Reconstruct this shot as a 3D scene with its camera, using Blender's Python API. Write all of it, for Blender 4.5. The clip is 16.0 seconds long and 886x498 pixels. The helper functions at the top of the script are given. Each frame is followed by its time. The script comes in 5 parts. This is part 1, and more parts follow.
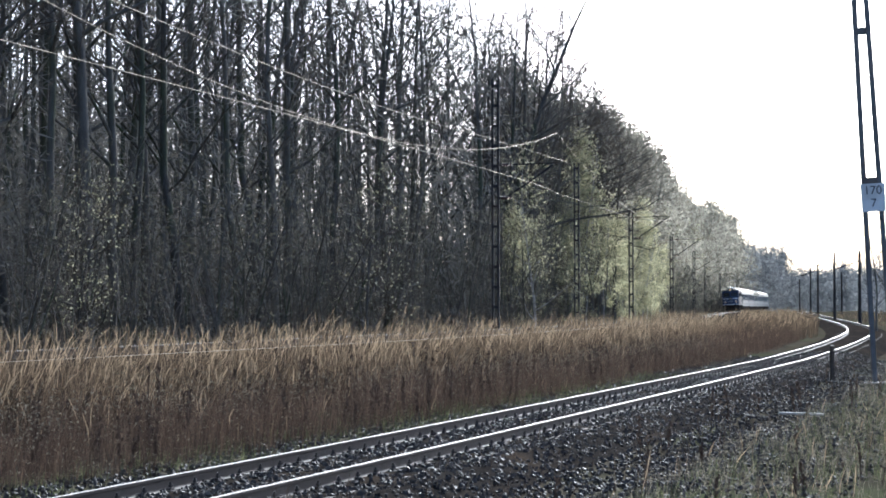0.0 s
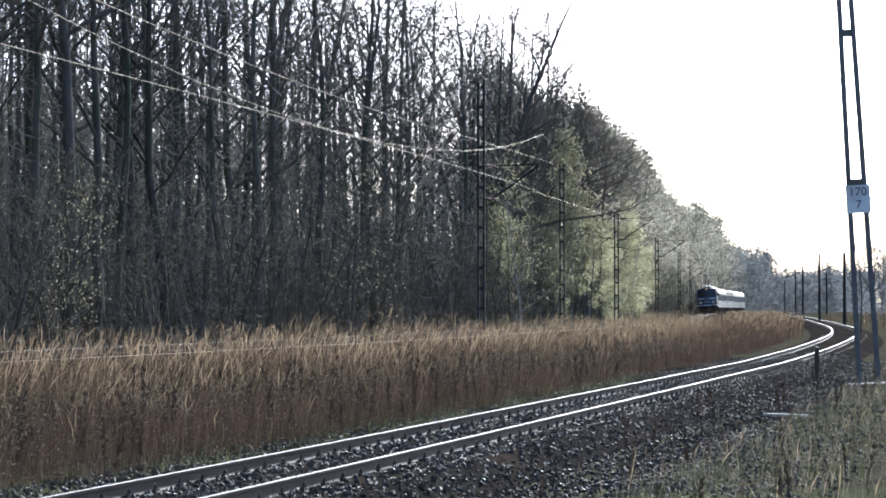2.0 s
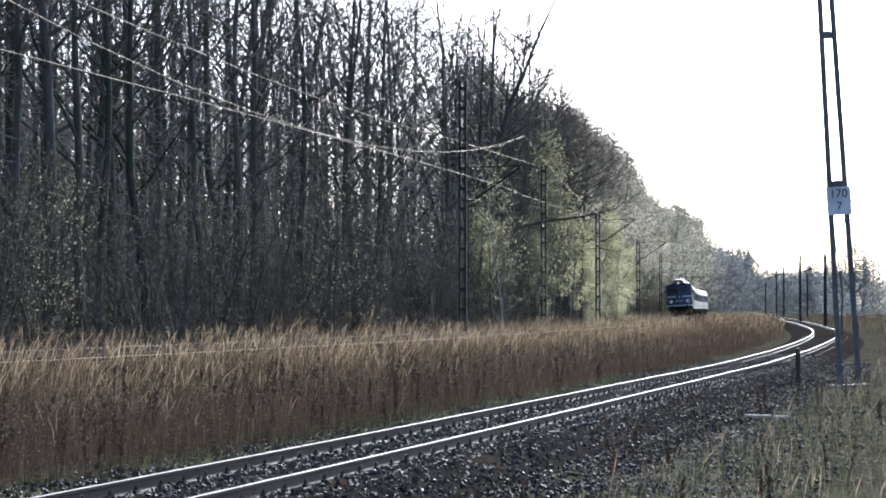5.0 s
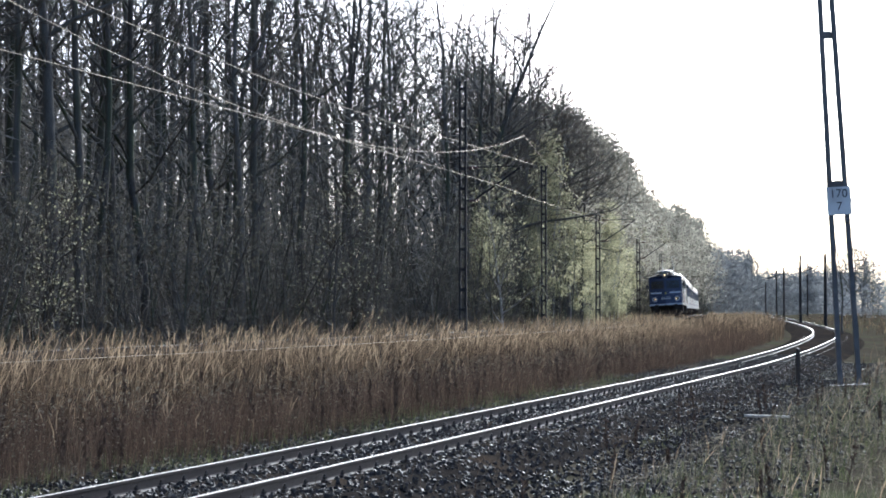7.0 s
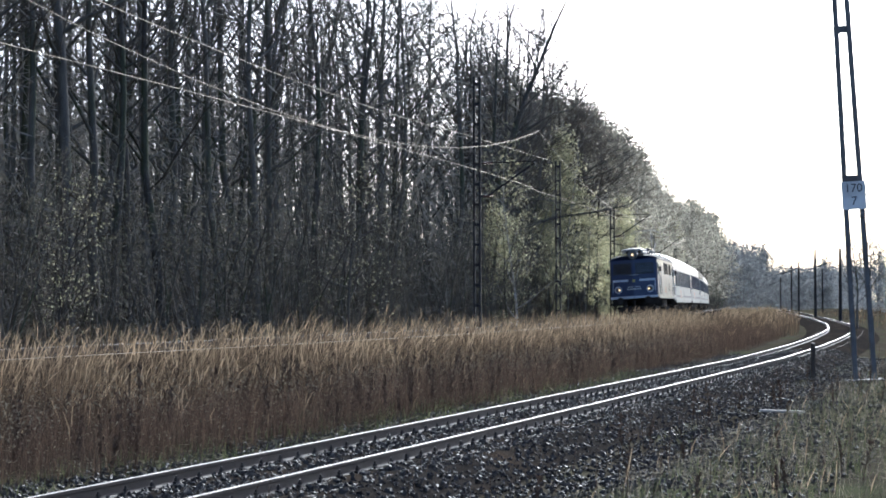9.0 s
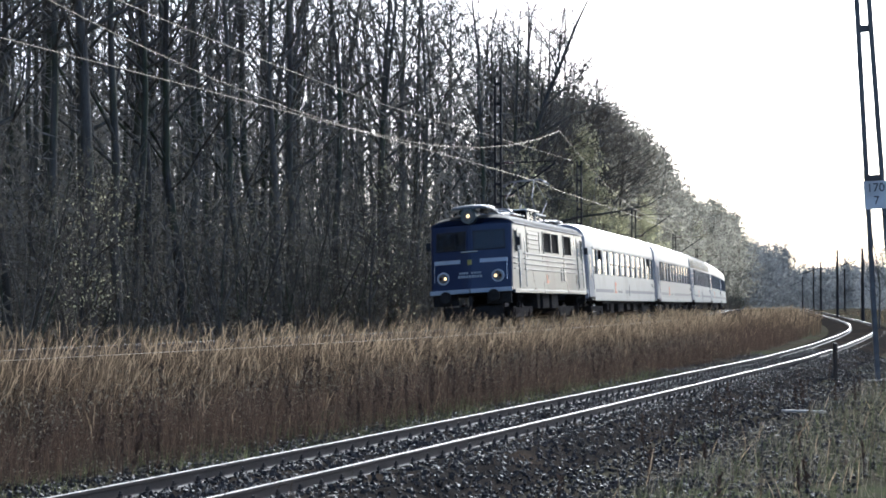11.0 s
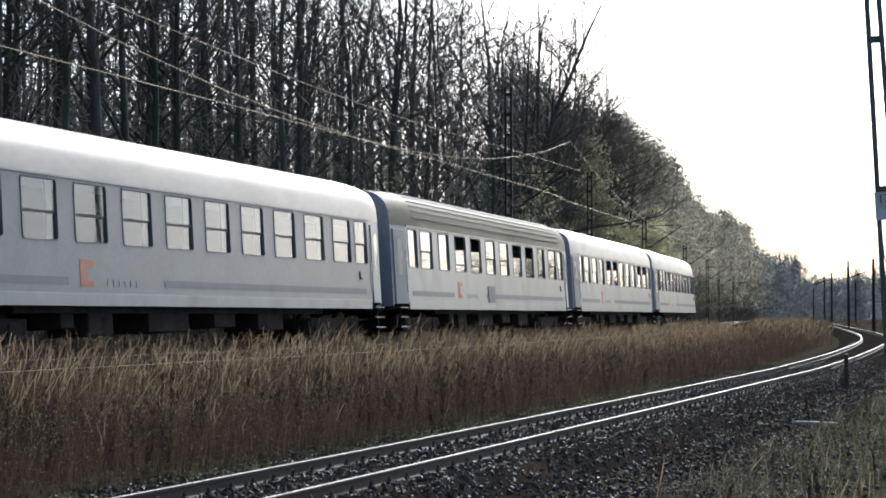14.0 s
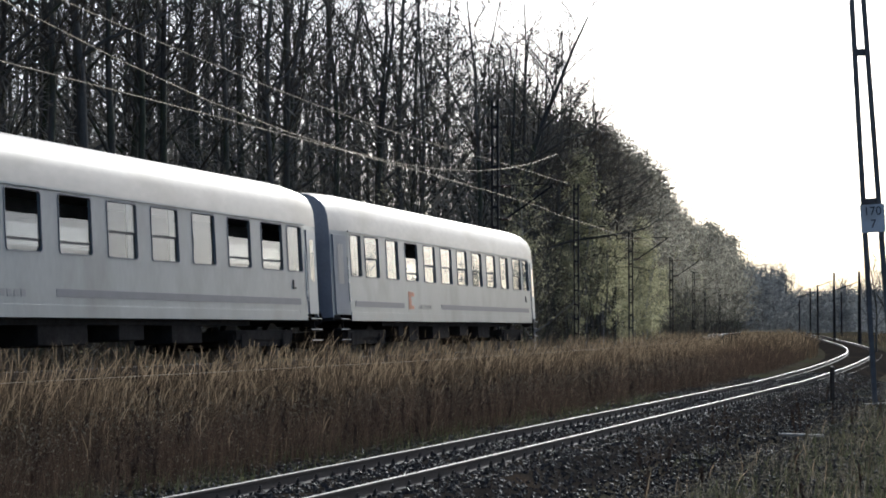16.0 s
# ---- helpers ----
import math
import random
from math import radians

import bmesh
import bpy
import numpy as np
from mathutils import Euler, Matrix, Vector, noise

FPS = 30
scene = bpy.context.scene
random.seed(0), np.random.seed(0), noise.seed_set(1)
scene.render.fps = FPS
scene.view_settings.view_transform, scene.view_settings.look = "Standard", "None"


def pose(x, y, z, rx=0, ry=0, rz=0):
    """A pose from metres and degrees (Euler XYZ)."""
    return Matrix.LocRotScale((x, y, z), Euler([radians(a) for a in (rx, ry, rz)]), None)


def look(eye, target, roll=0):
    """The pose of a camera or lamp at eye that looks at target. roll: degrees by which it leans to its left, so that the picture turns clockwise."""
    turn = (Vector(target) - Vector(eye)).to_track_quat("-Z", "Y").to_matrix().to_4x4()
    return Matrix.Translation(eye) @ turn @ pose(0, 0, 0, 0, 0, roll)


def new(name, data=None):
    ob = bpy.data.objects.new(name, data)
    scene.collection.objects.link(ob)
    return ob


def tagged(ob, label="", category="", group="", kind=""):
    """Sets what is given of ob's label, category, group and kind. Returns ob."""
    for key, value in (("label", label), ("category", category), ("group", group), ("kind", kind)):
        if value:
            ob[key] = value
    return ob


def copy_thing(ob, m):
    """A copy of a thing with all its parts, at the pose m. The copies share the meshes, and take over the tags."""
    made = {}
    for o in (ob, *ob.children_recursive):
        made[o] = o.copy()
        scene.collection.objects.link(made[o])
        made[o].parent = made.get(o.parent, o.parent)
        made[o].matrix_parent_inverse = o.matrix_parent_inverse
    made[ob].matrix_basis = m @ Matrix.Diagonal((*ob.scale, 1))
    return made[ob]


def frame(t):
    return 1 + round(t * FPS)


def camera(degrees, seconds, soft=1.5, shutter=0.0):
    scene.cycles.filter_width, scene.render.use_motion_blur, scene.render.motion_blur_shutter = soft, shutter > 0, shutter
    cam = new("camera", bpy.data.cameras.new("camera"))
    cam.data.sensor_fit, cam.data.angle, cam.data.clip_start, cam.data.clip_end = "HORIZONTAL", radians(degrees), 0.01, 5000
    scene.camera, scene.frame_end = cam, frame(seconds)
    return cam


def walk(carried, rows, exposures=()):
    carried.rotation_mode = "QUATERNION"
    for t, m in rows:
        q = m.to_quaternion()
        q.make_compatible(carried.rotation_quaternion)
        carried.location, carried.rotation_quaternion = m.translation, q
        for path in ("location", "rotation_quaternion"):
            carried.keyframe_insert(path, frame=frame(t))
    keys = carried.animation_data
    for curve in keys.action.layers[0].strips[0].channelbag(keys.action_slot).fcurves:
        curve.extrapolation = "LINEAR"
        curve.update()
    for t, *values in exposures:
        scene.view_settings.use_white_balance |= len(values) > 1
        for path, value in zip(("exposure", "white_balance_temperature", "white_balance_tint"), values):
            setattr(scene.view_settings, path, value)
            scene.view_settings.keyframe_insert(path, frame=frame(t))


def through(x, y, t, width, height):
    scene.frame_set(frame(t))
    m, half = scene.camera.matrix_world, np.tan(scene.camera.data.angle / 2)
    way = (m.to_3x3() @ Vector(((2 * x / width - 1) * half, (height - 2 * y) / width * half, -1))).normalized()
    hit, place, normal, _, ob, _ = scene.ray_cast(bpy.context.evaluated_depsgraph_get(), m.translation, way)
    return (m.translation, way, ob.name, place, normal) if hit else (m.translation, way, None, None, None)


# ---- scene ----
# camera: hand-held, standing on the verge
EYE = Vector((0.0, 0.0, 1.87))


def gaze(yaw, pitch, roll):
    """Camera pose from degrees: yaw to the right of +y, pitch up, roll."""
    a, b = radians(yaw), radians(pitch)
    way = Vector((math.sin(a) * math.cos(b), math.cos(a) * math.cos(b), math.sin(b)))
    return look(EYE, EYE + way * 50, roll)


cam = camera(26.59, 16.0, soft=1.8)
GAZE = [
    (0, -0.969, 1.788, -0.044), (0.5, -0.940, 1.799, -0.035), (1, -0.862, 1.813, -0.014), (1.5, -0.718, 1.814, -0.017),
    (2, -0.527, 1.820, 0.003), (2.5, -0.327, 1.826, 0.007), (3, -0.133, 1.838, -0.005), (3.5, 0.000, 1.837, 0.008),
    (4, 0.035, 1.856, 0.021), (4.8, 0.036, 1.859, 0.019), (5.7, 0.037, 1.863, 0.018), (6.5, 0.037, 1.867, 0.016),
    (7, 0.034, 1.865, 0.007), (7.5, 0.018, 1.855, -0.008), (8, -0.077, 1.824, -0.029), (8.5, -0.232, 1.771, -0.063),
    (9, -0.405, 1.730, -0.114), (9.8, -0.662, 1.715, -0.114), (10.7, -0.952, 1.721, -0.113), (11.5, -1.210, 1.746, -0.112),
    (12, -1.325, 1.779, -0.093), (12.5, -1.394, 1.826, -0.112), (13, -1.422, 1.892, -0.083), (13.5, -1.435, 1.973, -0.079),
    (14, -1.373, 2.060, -0.089), (14.5, -1.244, 2.132, -0.107), (15, -1.110, 2.197, -0.093), (15.5, -0.985, 2.277, -0.102),
    (16, -0.959, 2.430, -0.057)]
walk(cam, [(t, gaze(*g)) for t, *g in GAZE],
     exposures=[(0, 1.0, 5300, 7), (4.2, 0.97, 5300, 7), (6.5, 0.87, 5300, 7), (9, 0.85, 5300, 7), (11.5, 0.75, 5300, 7), (13.4, 0.72, 5350, 7), (14.2, 0.05, 5600, 6), (16, -0.15, 5600, 6)])

# daylight: low hazy sun ahead, above the line to the right
SUN_AZ, SUN_EL = 18.0, 31.0
world = bpy.data.worlds.new("world")
scene.world = world
world.use_nodes = True
wn = world.node_tree
sky = wn.nodes.new("ShaderNodeTexSky")
sky.sky_type, sky.sun_disc = "NISHITA", False
sky.sun_elevation, sky.sun_rotation = radians(SUN_EL), radians(SUN_AZ)
sky.altitude, sky.air_density, sky.dust_density, sky.ozone_density = 100, 0.6, 4.0, 0.4
wn.links.new(sky.outputs[0], wn.nodes["Background"].inputs[0])
wn.nodes["Background"].inputs[1].default_value = 0.15
sun_data = bpy.data.lights.new("sun", "SUN")
sun_data.energy, sun_data.angle, sun_data.color = 3.4, radians(0.6), (1.0, 0.94, 0.84)
sun = new("sun", sun_data)
a, e = radians(SUN_AZ), radians(SUN_EL)
sun.matrix_world = look(Vector((math.sin(a) * math.cos(e), math.cos(a) * math.cos(e), math.sin(e))) * 300, (0, 0, 0))


# ---- materials ----
def material(name, low, high, rough=0.7, scale=4.0, metallic=0.0, bump=0.0, bump_scale=40.0, per_object=0.0,
             per_island=0.0, stain=None, stain_scale=0.6, through=0.0, stretch=(1, 1, 1), specular=0.5, rough_var=0.12):
    """Two-scale mottled paint from low to high, with fine bump, optional stain colour and light passing through."""
    m = bpy.data.materials.new(name)
    m.use_nodes = True
    nt, n = m.node_tree, m.node_tree.nodes
    b = n["Principled BSDF"]
    link = nt.links.new
    co = n.new("ShaderNodeTexCoord")
    mp = n.new("ShaderNodeMapping")
    mp.inputs["Scale"].default_value = stretch
    link(co.outputs["Object"], mp.inputs[0])

    def tex(sc, detail):
        t = n.new("ShaderNodeTexNoise")
        t.inputs["Scale"].default_value, t.inputs["Detail"].default_value = sc, detail
        link(mp.outputs[0], t.inputs["Vector"])
        return t

    big, fine = tex(scale, 4.0), tex(scale * 9, 6.0)
    mix = n.new("ShaderNodeMath")
    mix.operation = "MULTIPLY_ADD"
    link(big.outputs[0], mix.inputs[0])
    mix.inputs[1].default_value = 0.6
    f2 = n.new("ShaderNodeMath")
    f2.operation = "MULTIPLY"
    link(fine.outputs[0], f2.inputs[0])
    f2.inputs[1].default_value = 0.4
    link(f2.outputs[0], mix.inputs[2])
    value = mix.outputs[0]
    if per_object or per_island:
        src = n.new("ShaderNodeObjectInfo").outputs["Random"] if per_object else n.new("ShaderNodeNewGeometry").outputs["Random Per Island"]
        add = n.new("ShaderNodeMath")
        add.operation = "MULTIPLY_ADD"
        link(src, add.inputs[0])
        k = per_object or per_island
        add.inputs[1].default_value = k
        sub = n.new("ShaderNodeMath")
        sub.operation = "SUBTRACT"
        link(value, sub.inputs[0])
        sub.inputs[1].default_value = k / 2
        link(sub.outputs[0], add.inputs[2])
        value = add.outputs[0]
    ramp = n.new("ShaderNodeValToRGB")
    ramp.color_ramp.elements[0].position, ramp.color_ramp.elements[1].position = 0.3, 0.7
    ramp.color_ramp.elements[0].color, ramp.color_ramp.elements[1].color = (*low, 1), (*high, 1)
    link(value, ramp.inputs[0])
    color = ramp.outputs[0]
    if stain:
        st = tex(stain_scale, 5.0)
        sr = n.new("ShaderNodeValToRGB")
        sr.color_ramp.elements[0].position, sr.color_ramp.elements[1].position = 0.5, 0.72
        link(st.outputs[0], sr.inputs[0])
        mx = n.new("ShaderNodeMix")
        mx.data_type = "RGBA"
        link(sr.outputs[0], mx.inputs[0])
        link(color, mx.inputs[6])
        mx.inputs[7].default_value = (*stain, 1)
        color = mx.outputs[2]
    link(color, b.inputs["Base Color"])
    rr = n.new("ShaderNodeMapRange")
    link(value, rr.inputs[0])
    rr.inputs[3].default_value, rr.inputs[4].default_value = max(rough - rough_var, 0.02), min(rough + rough_var, 1)
    link(rr.outputs[0], b.inputs["Roughness"])
    b.inputs["Metallic"].default_value = metallic
    b.inputs["Specular IOR Level"].default_value = specular
    if bump:
        bp = n.new("ShaderNodeBump")
        bt = tex(bump_scale, 3.0)
        link(bt.outputs[0], bp.inputs["Height"])
        bp.inputs["Strength"].default_value, bp.inputs["Distance"].default_value = bump, 0.02
        link(bp.outputs[0], b.inputs["Normal"])
    if through:
        tr = n.new("ShaderNodeBsdfTranslucent")
        link(color, tr.inputs[0])
        ms = n.new("ShaderNodeMixShader")
        ms.inputs[0].default_value = through
        link(b.outputs[0], ms.inputs[1])
        link(tr.outputs[0], ms.inputs[2])
        link(ms.outputs[0], n["Material Output"].inputs[0])
    return m


def glass(name, tint=(0.9, 0.92, 0.92), rough=0.02):
    m = bpy.data.materials.new(name)
    m.use_nodes = True
    b = m.node_tree.nodes["Principled BSDF"]
    b.inputs["Base Color"].default_value = (*tint, 1)
    b.inputs["Roughness"].default_value = rough
    b.inputs["Transmission Weight"].default_value = 1.0
    b.inputs["IOR"].default_value = 1.5
    return m


def glow(name, color, strength):
    m = bpy.data.materials.new(name)
    m.use_nodes = True
    b = m.node_tree.nodes["Principled BSDF"]
    b.inputs["Base Color"].default_value = (*color, 1)
    b.inputs["Emission Color"].default_value = (*color, 1)
    b.inputs["Emission Strength"].default_value = strength
    return m


M_SOIL = material("leaf_litter_soil", (0.028, 0.025, 0.019), (0.085, 0.075, 0.055), 0.95, 0.8, bump=0.6, bump_scale=12, stain=(0.06, 0.068, 0.036), stain_scale=0.25, specular=0.0)
M_BALLAST = material("ballast_bed", (0.012, 0.011, 0.01), (0.038, 0.034, 0.03), 0.9, 3.0, bump=1.0, bump_scale=22, stain=(0.045, 0.035, 0.026), specular=0.0)
M_STONE = material("crushed_stone", (0.02, 0.0185, 0.017), (0.075, 0.069, 0.062), 0.6, 6.0, bump=0.3, bump_scale=60, per_island=0.35, specular=0.16)
M_RAILTOP = material("polished_steel", (0.3, 0.29, 0.28), (0.46, 0.45, 0.43), 0.3, 8.0, metallic=1.0, stretch=(0.3, 0.3, 1))
M_RAIL = material("rusty_rail", (0.03, 0.024, 0.02), (0.07, 0.056, 0.047), 0.75, 5.0, metallic=0.1, bump=0.3)
M_SLEEPER = material("oily_wood", (0.03, 0.024, 0.018), (0.1, 0.08, 0.06), 0.8, 6.0, bump=0.5, per_object=0.3, stretch=(1, 6, 6))
M_DRY = material("dry_grass", (0.04, 0.031, 0.022), (0.135, 0.1, 0.066), 0.75, 1.5, per_island=0.65, through=0.4, specular=0.1)
M_PLUME = material("grass_plume", (0.15, 0.113, 0.073), (0.37, 0.285, 0.185), 0.8, 2.0, per_island=0.7, through=0.5, specular=0.1)
M_STALK = material("dead_weed_stalk", (0.045, 0.033, 0.026), (0.11, 0.08, 0.058), 0.8, 5.0, per_island=0.5, through=0.2, specular=0.05)
M_GREENGRASS = material("green_grass", (0.045, 0.054, 0.026), (0.13, 0.14, 0.07), 0.7, 1.0, per_island=0.6, through=0.45, specular=0.15)
M_STRAW = material("bleached_straw", (0.1, 0.09, 0.067), (0.25, 0.224, 0.165), 0.75, 2.0, per_island=0.6, through=0.45, specular=0.15)
M_WEED = material("brown_dead_herbs", (0.042, 0.03, 0.023), (0.12, 0.086, 0.062), 0.8, 2.0, per_island=0.6, through=0.35, specular=0.1)
M_BARK = material("grey_bark", (0.068, 0.063, 0.055), (0.18, 0.168, 0.147), 0.9, 2.0, bump=0.8, bump_scale=14, per_object=0.3, stain=(0.08, 0.095, 0.058), stretch=(3, 3, 0.6), specular=0.05)
M_TWIG = material("bare_twigs", (0.075, 0.062, 0.048), (0.2, 0.17, 0.135), 0.8, 1.0, per_object=0.3, specular=0.2)
M_BIRCH = material("birch_bark", (0.12, 0.11, 0.1), (0.5, 0.49, 0.46), 0.8, 3.0, bump=0.3, stretch=(1, 1, 4))
M_LEAF = material("spring_leaf", (0.32, 0.308, 0.185), (0.56, 0.54, 0.345), 0.6, 2.0, per_island=0.7, through=0.6, specular=0.15)
M_BUD = material("budding_leaf", (0.125, 0.118, 0.09), (0.23, 0.215, 0.16), 0.8, 2.0, per_island=0.35, through=0.3, specular=0.03)
M_THICKET = material("dead_leaf_thicket", (0.2, 0.188, 0.158), (0.33, 0.308, 0.255), 0.9, 0.5, per_island=0.35, through=0.25, specular=0.0)
M_CROWN = material("budding_crown", (0.2, 0.19, 0.155), (0.4, 0.38, 0.305), 0.85, 0.4, per_island=0.5, through=0.6, specular=0.05)
# pale blue-grey instead of bark brown: distance haze painted into the wood's colour
M_FARWOOD_HAZE = material("far_wood_haze_tint", (0.17, 0.178, 0.178), (0.34, 0.35, 0.345), 0.9, 0.3, per_island=0.5, through=0.55, specular=0.1)
M_MAST = material("weathered_steel", (0.03, 0.028, 0.028), (0.065, 0.062, 0.06), 0.8, 4.0, metallic=0.0, bump=0.2, stain=(0.06, 0.04, 0.03), specular=0.15)
M_GALV = material("galvanised_steel", (0.28, 0.28, 0.28), (0.46, 0.46, 0.46), 0.5, 4.0, metallic=0.4, stain=(0.16, 0.12, 0.1))
M_MASTGREY = material("grey_painted_steel", (0.12, 0.118, 0.115), (0.2, 0.197, 0.19), 0.8, 4.0, bump=0.2, stain=(0.12, 0.095, 0.08), specular=0.05)
M_CONCRETE = material("concrete", (0.22, 0.21, 0.19), (0.4, 0.38, 0.35), 0.9, 5.0, bump=0.5)
M_WIRE = material("copper_wire", (0.3, 0.26, 0.2), (0.42, 0.37, 0.29), 0.35, 3.0, metallic=0.9)
M_INSUL = material("brown_porcelain", (0.09, 0.05, 0.04), (0.16, 0.09, 0.07), 0.2, 5.0)
M_SIGN = material("white_enamel", (0.78, 0.78, 0.76), (0.86, 0.86, 0.84), 0.5, 4.0, stain=(0.45, 0.42, 0.37))
M_INK = material("black_paint", (0.03, 0.03, 0.03), (0.06, 0.06, 0.06), 0.6)
M_LOCO_GREY = material("dusty_silver_grey_paint", (0.095, 0.107, 0.108), (0.175, 0.19, 0.188), 0.3, 1.6, metallic=0.45, bump=0.16, bump_scale=1.6, stain=(0.07, 0.069, 0.062), stain_scale=0.9, stretch=(1, 1, 0.45))
M_BLUE = material("dark_blue_paint", (0.013, 0.022, 0.06), (0.024, 0.04, 0.1), 0.4, 2.0, stain=(0.04, 0.052, 0.1))
M_STRIPE = material("pale_grey_stripe", (0.5, 0.54, 0.58), (0.62, 0.65, 0.68), 0.45, 3.0)
M_COACH = material("light_grey_coach_paint", (0.27, 0.3, 0.298), (0.375, 0.405, 0.398), 0.33, 0.9, bump=0.12, bump_scale=1.2, stain=(0.235, 0.25, 0.235), stain_scale=0.8, stretch=(1, 1, 0.5))
M_DOOR = material("blue_grey_door_paint", (0.26, 0.28, 0.3), (0.36, 0.385, 0.4), 0.4, 1.5, bump=0.08, bump_scale=2)
M_WOODPALE = material("bleached_wood", (0.4, 0.37, 0.31), (0.6, 0.56, 0.48), 0.8, 6.0, stretch=(1, 6, 6))
M_COACH_DARK = material("grey_window_band", (0.2, 0.218, 0.222), (0.285, 0.305, 0.308), 0.33, 1.0, bump=0.12, bump_scale=1.2)
M_BAND = material("dark_grey_band", (0.14, 0.15, 0.17), (0.2, 0.21, 0.235), 0.45, 2.0)
M_COACH_END = material("blue_grey_coach_end", (0.27, 0.29, 0.325), (0.37, 0.39, 0.425), 0.5, 1.5, stain=(0.2, 0.21, 0.23))
M_ROOF = material("silver_roof", (0.37, 0.355, 0.32), (0.53, 0.51, 0.46), 0.45, 0.8, metallic=0.25, stain=(0.3, 0.27, 0.215), stain_scale=0.5, stretch=(0.4, 1, 1))
M_ROOF_DULL = material("dirty_beige_roof", (0.16, 0.137, 0.088), (0.25, 0.217, 0.14), 0.6, 0.8, stain=(0.1, 0.083, 0.06), stretch=(0.3, 1, 1), specular=0.2)
M_RUBBER = material("black_rubber", (0.015, 0.015, 0.017), (0.04, 0.04, 0.042), 0.6)
M_UNDER = material("grimy_underframe", (0.02, 0.018, 0.016), (0.065, 0.058, 0.052), 0.85, 3.0, bump=0.3, specular=0.06)
# near-black tone that stands in for the shade inside the vehicles
M_INTERIOR_SHADE = material("interior_shade", (0.03, 0.03, 0.03), (0.08, 0.075, 0.07), 0.8)
M_CURTAIN = material("pale_curtain", (0.35, 0.33, 0.28), (0.5, 0.48, 0.42), 0.9, 3.0, stretch=(6, 1, 1))
M_GRILLE = material("dark_grille", (0.006, 0.006, 0.006), (0.015, 0.015, 0.015), 0.8, specular=0.05)
M_ORANGE = material("faded_orange", (0.55, 0.2, 0.1), (0.66, 0.3, 0.17), 0.5, 6.0)
M_YELLOW = material("faded_yellow", (0.5, 0.42, 0.1), (0.6, 0.5, 0.15), 0.5)
M_PALE = material("pale_lettering", (0.5, 0.52, 0.5), (0.6, 0.62, 0.6), 0.5)
M_CHROME = material("bright_metal", (0.6, 0.6, 0.58), (0.75, 0.75, 0.72), 0.25, metallic=0.9)
M_GLASS = glass("window_glass")
M_LENS = glow("lit_lamp", (1.0, 0.62, 0.28), 1.3)
M_REFLECTOR = material("dull_reflector", (0.12, 0.11, 0.1), (0.25, 0.23, 0.2), 0.3, metallic=0.7)
M_LOCO_ROOF = material("dirty_loco_roof", (0.06, 0.056, 0.05), (0.13, 0.122, 0.108), 0.72, 1.0, stain=(0.08, 0.07, 0.055), stain_scale=0.7, specular=0.08)
M_LENS_OFF = material("dark_red_lens", (0.05, 0.015, 0.012), (0.08, 0.03, 0.02), 0.15)


# ---- mesh helpers ----
def link_mesh(name, verts, faces, mat, parent=None, label="", smooth=False):
    me = bpy.data.meshes.new(name)
    me.from_pydata(verts, [], faces)
    me.materials.append(mat)
    if smooth:
        me.shade_smooth()
    ob = new(name, me)
    ob.parent = parent
    if label:
        tagged(ob, label)
    return ob


def part(name, bm, mat, parent=None, label="", smooth=False):
    """Links a bmesh as one mesh object under a thing or a part."""
    me = bpy.data.meshes.new(name)
    bmesh.ops.recalc_face_normals(bm, faces=bm.faces)
    bm.to_mesh(me)
    bm.free()
    me.materials.append(mat)
    if smooth:
        me.shade_smooth()
    ob = new(name, me)
    ob.parent = parent
    if label:
        tagged(ob, label)
    return ob


def empty(name, m=None):
    ob = new(name)
    ob.empty_display_size = 0.2
    if m is not None:
        ob.matrix_world = m
    return ob


def box(bm, c, s, bevel=0.0, turn=None):
    r = bmesh.ops.create_cube(bm, size=1.0)
    vs = r["verts"]
    for v in vs:
        v.co = Vector((v.co.x * s[0], v.co.y * s[1], v.co.z * s[2]))
        if turn is not None:
            v.co = turn @ v.co
        v.co += Vector(c)
    if bevel:
        es = list({ed for v in vs for ed in v.link_edges})
        bmesh.ops.bevel(bm, geom=es, offset=bevel, segments=2, affect="EDGES", profile=0.6)
    return bm


def boxes(*items, bevel=0.0):
    bm = bmesh.new()
    for c, s in items:
        box(bm, c, s, bevel)
    return bm


def cyl(bm, a, b, r0, r1=None, n=10, cap=True):
    a, b = Vector(a), Vector(b)
    r1 = r0 if r1 is None else r1
    q = (b - a).to_track_quat("Z", "Y")
    rings = []
    for p, r in ((a, r0), (b, r1)):
        rings.append([bm.verts.new(p + q @ Vector((r * math.cos(2 * math.pi * k / n), r * math.sin(2 * math.pi * k / n), 0))) for k in range(n)])
    for k in range(n):
        bm.faces.new((rings[0][k], rings[0][(k + 1) % n], rings[1][(k + 1) % n], rings[1][k]))
    if cap:
        bm.faces.new(rings[0][::-1])
        bm.faces.new(rings[1])
    return bm


def rod(pts, r, n=6):
    bm = bmesh.new()
    for a, b in zip(pts[:-1], pts[1:]):
        cyl(bm, a, b, r, n=n)
    return bm


def loft(sections, caps=True, closed=True):
    bm = bmesh.new()
    rings = [[bm.verts.new(p) for p in s] for s in sections]
    n = len(sections[0])
    for r0, r1 in zip(rings[:-1], rings[1:]):
        for k in range(n if closed else n - 1):
            bm.faces.new((r0[k], r0[(k + 1) % n], r1[(k + 1) % n], r1[k]))
    if caps:
        bm.faces.new(rings[0][::-1])
        bm.faces.new(rings[-1])
    return bm


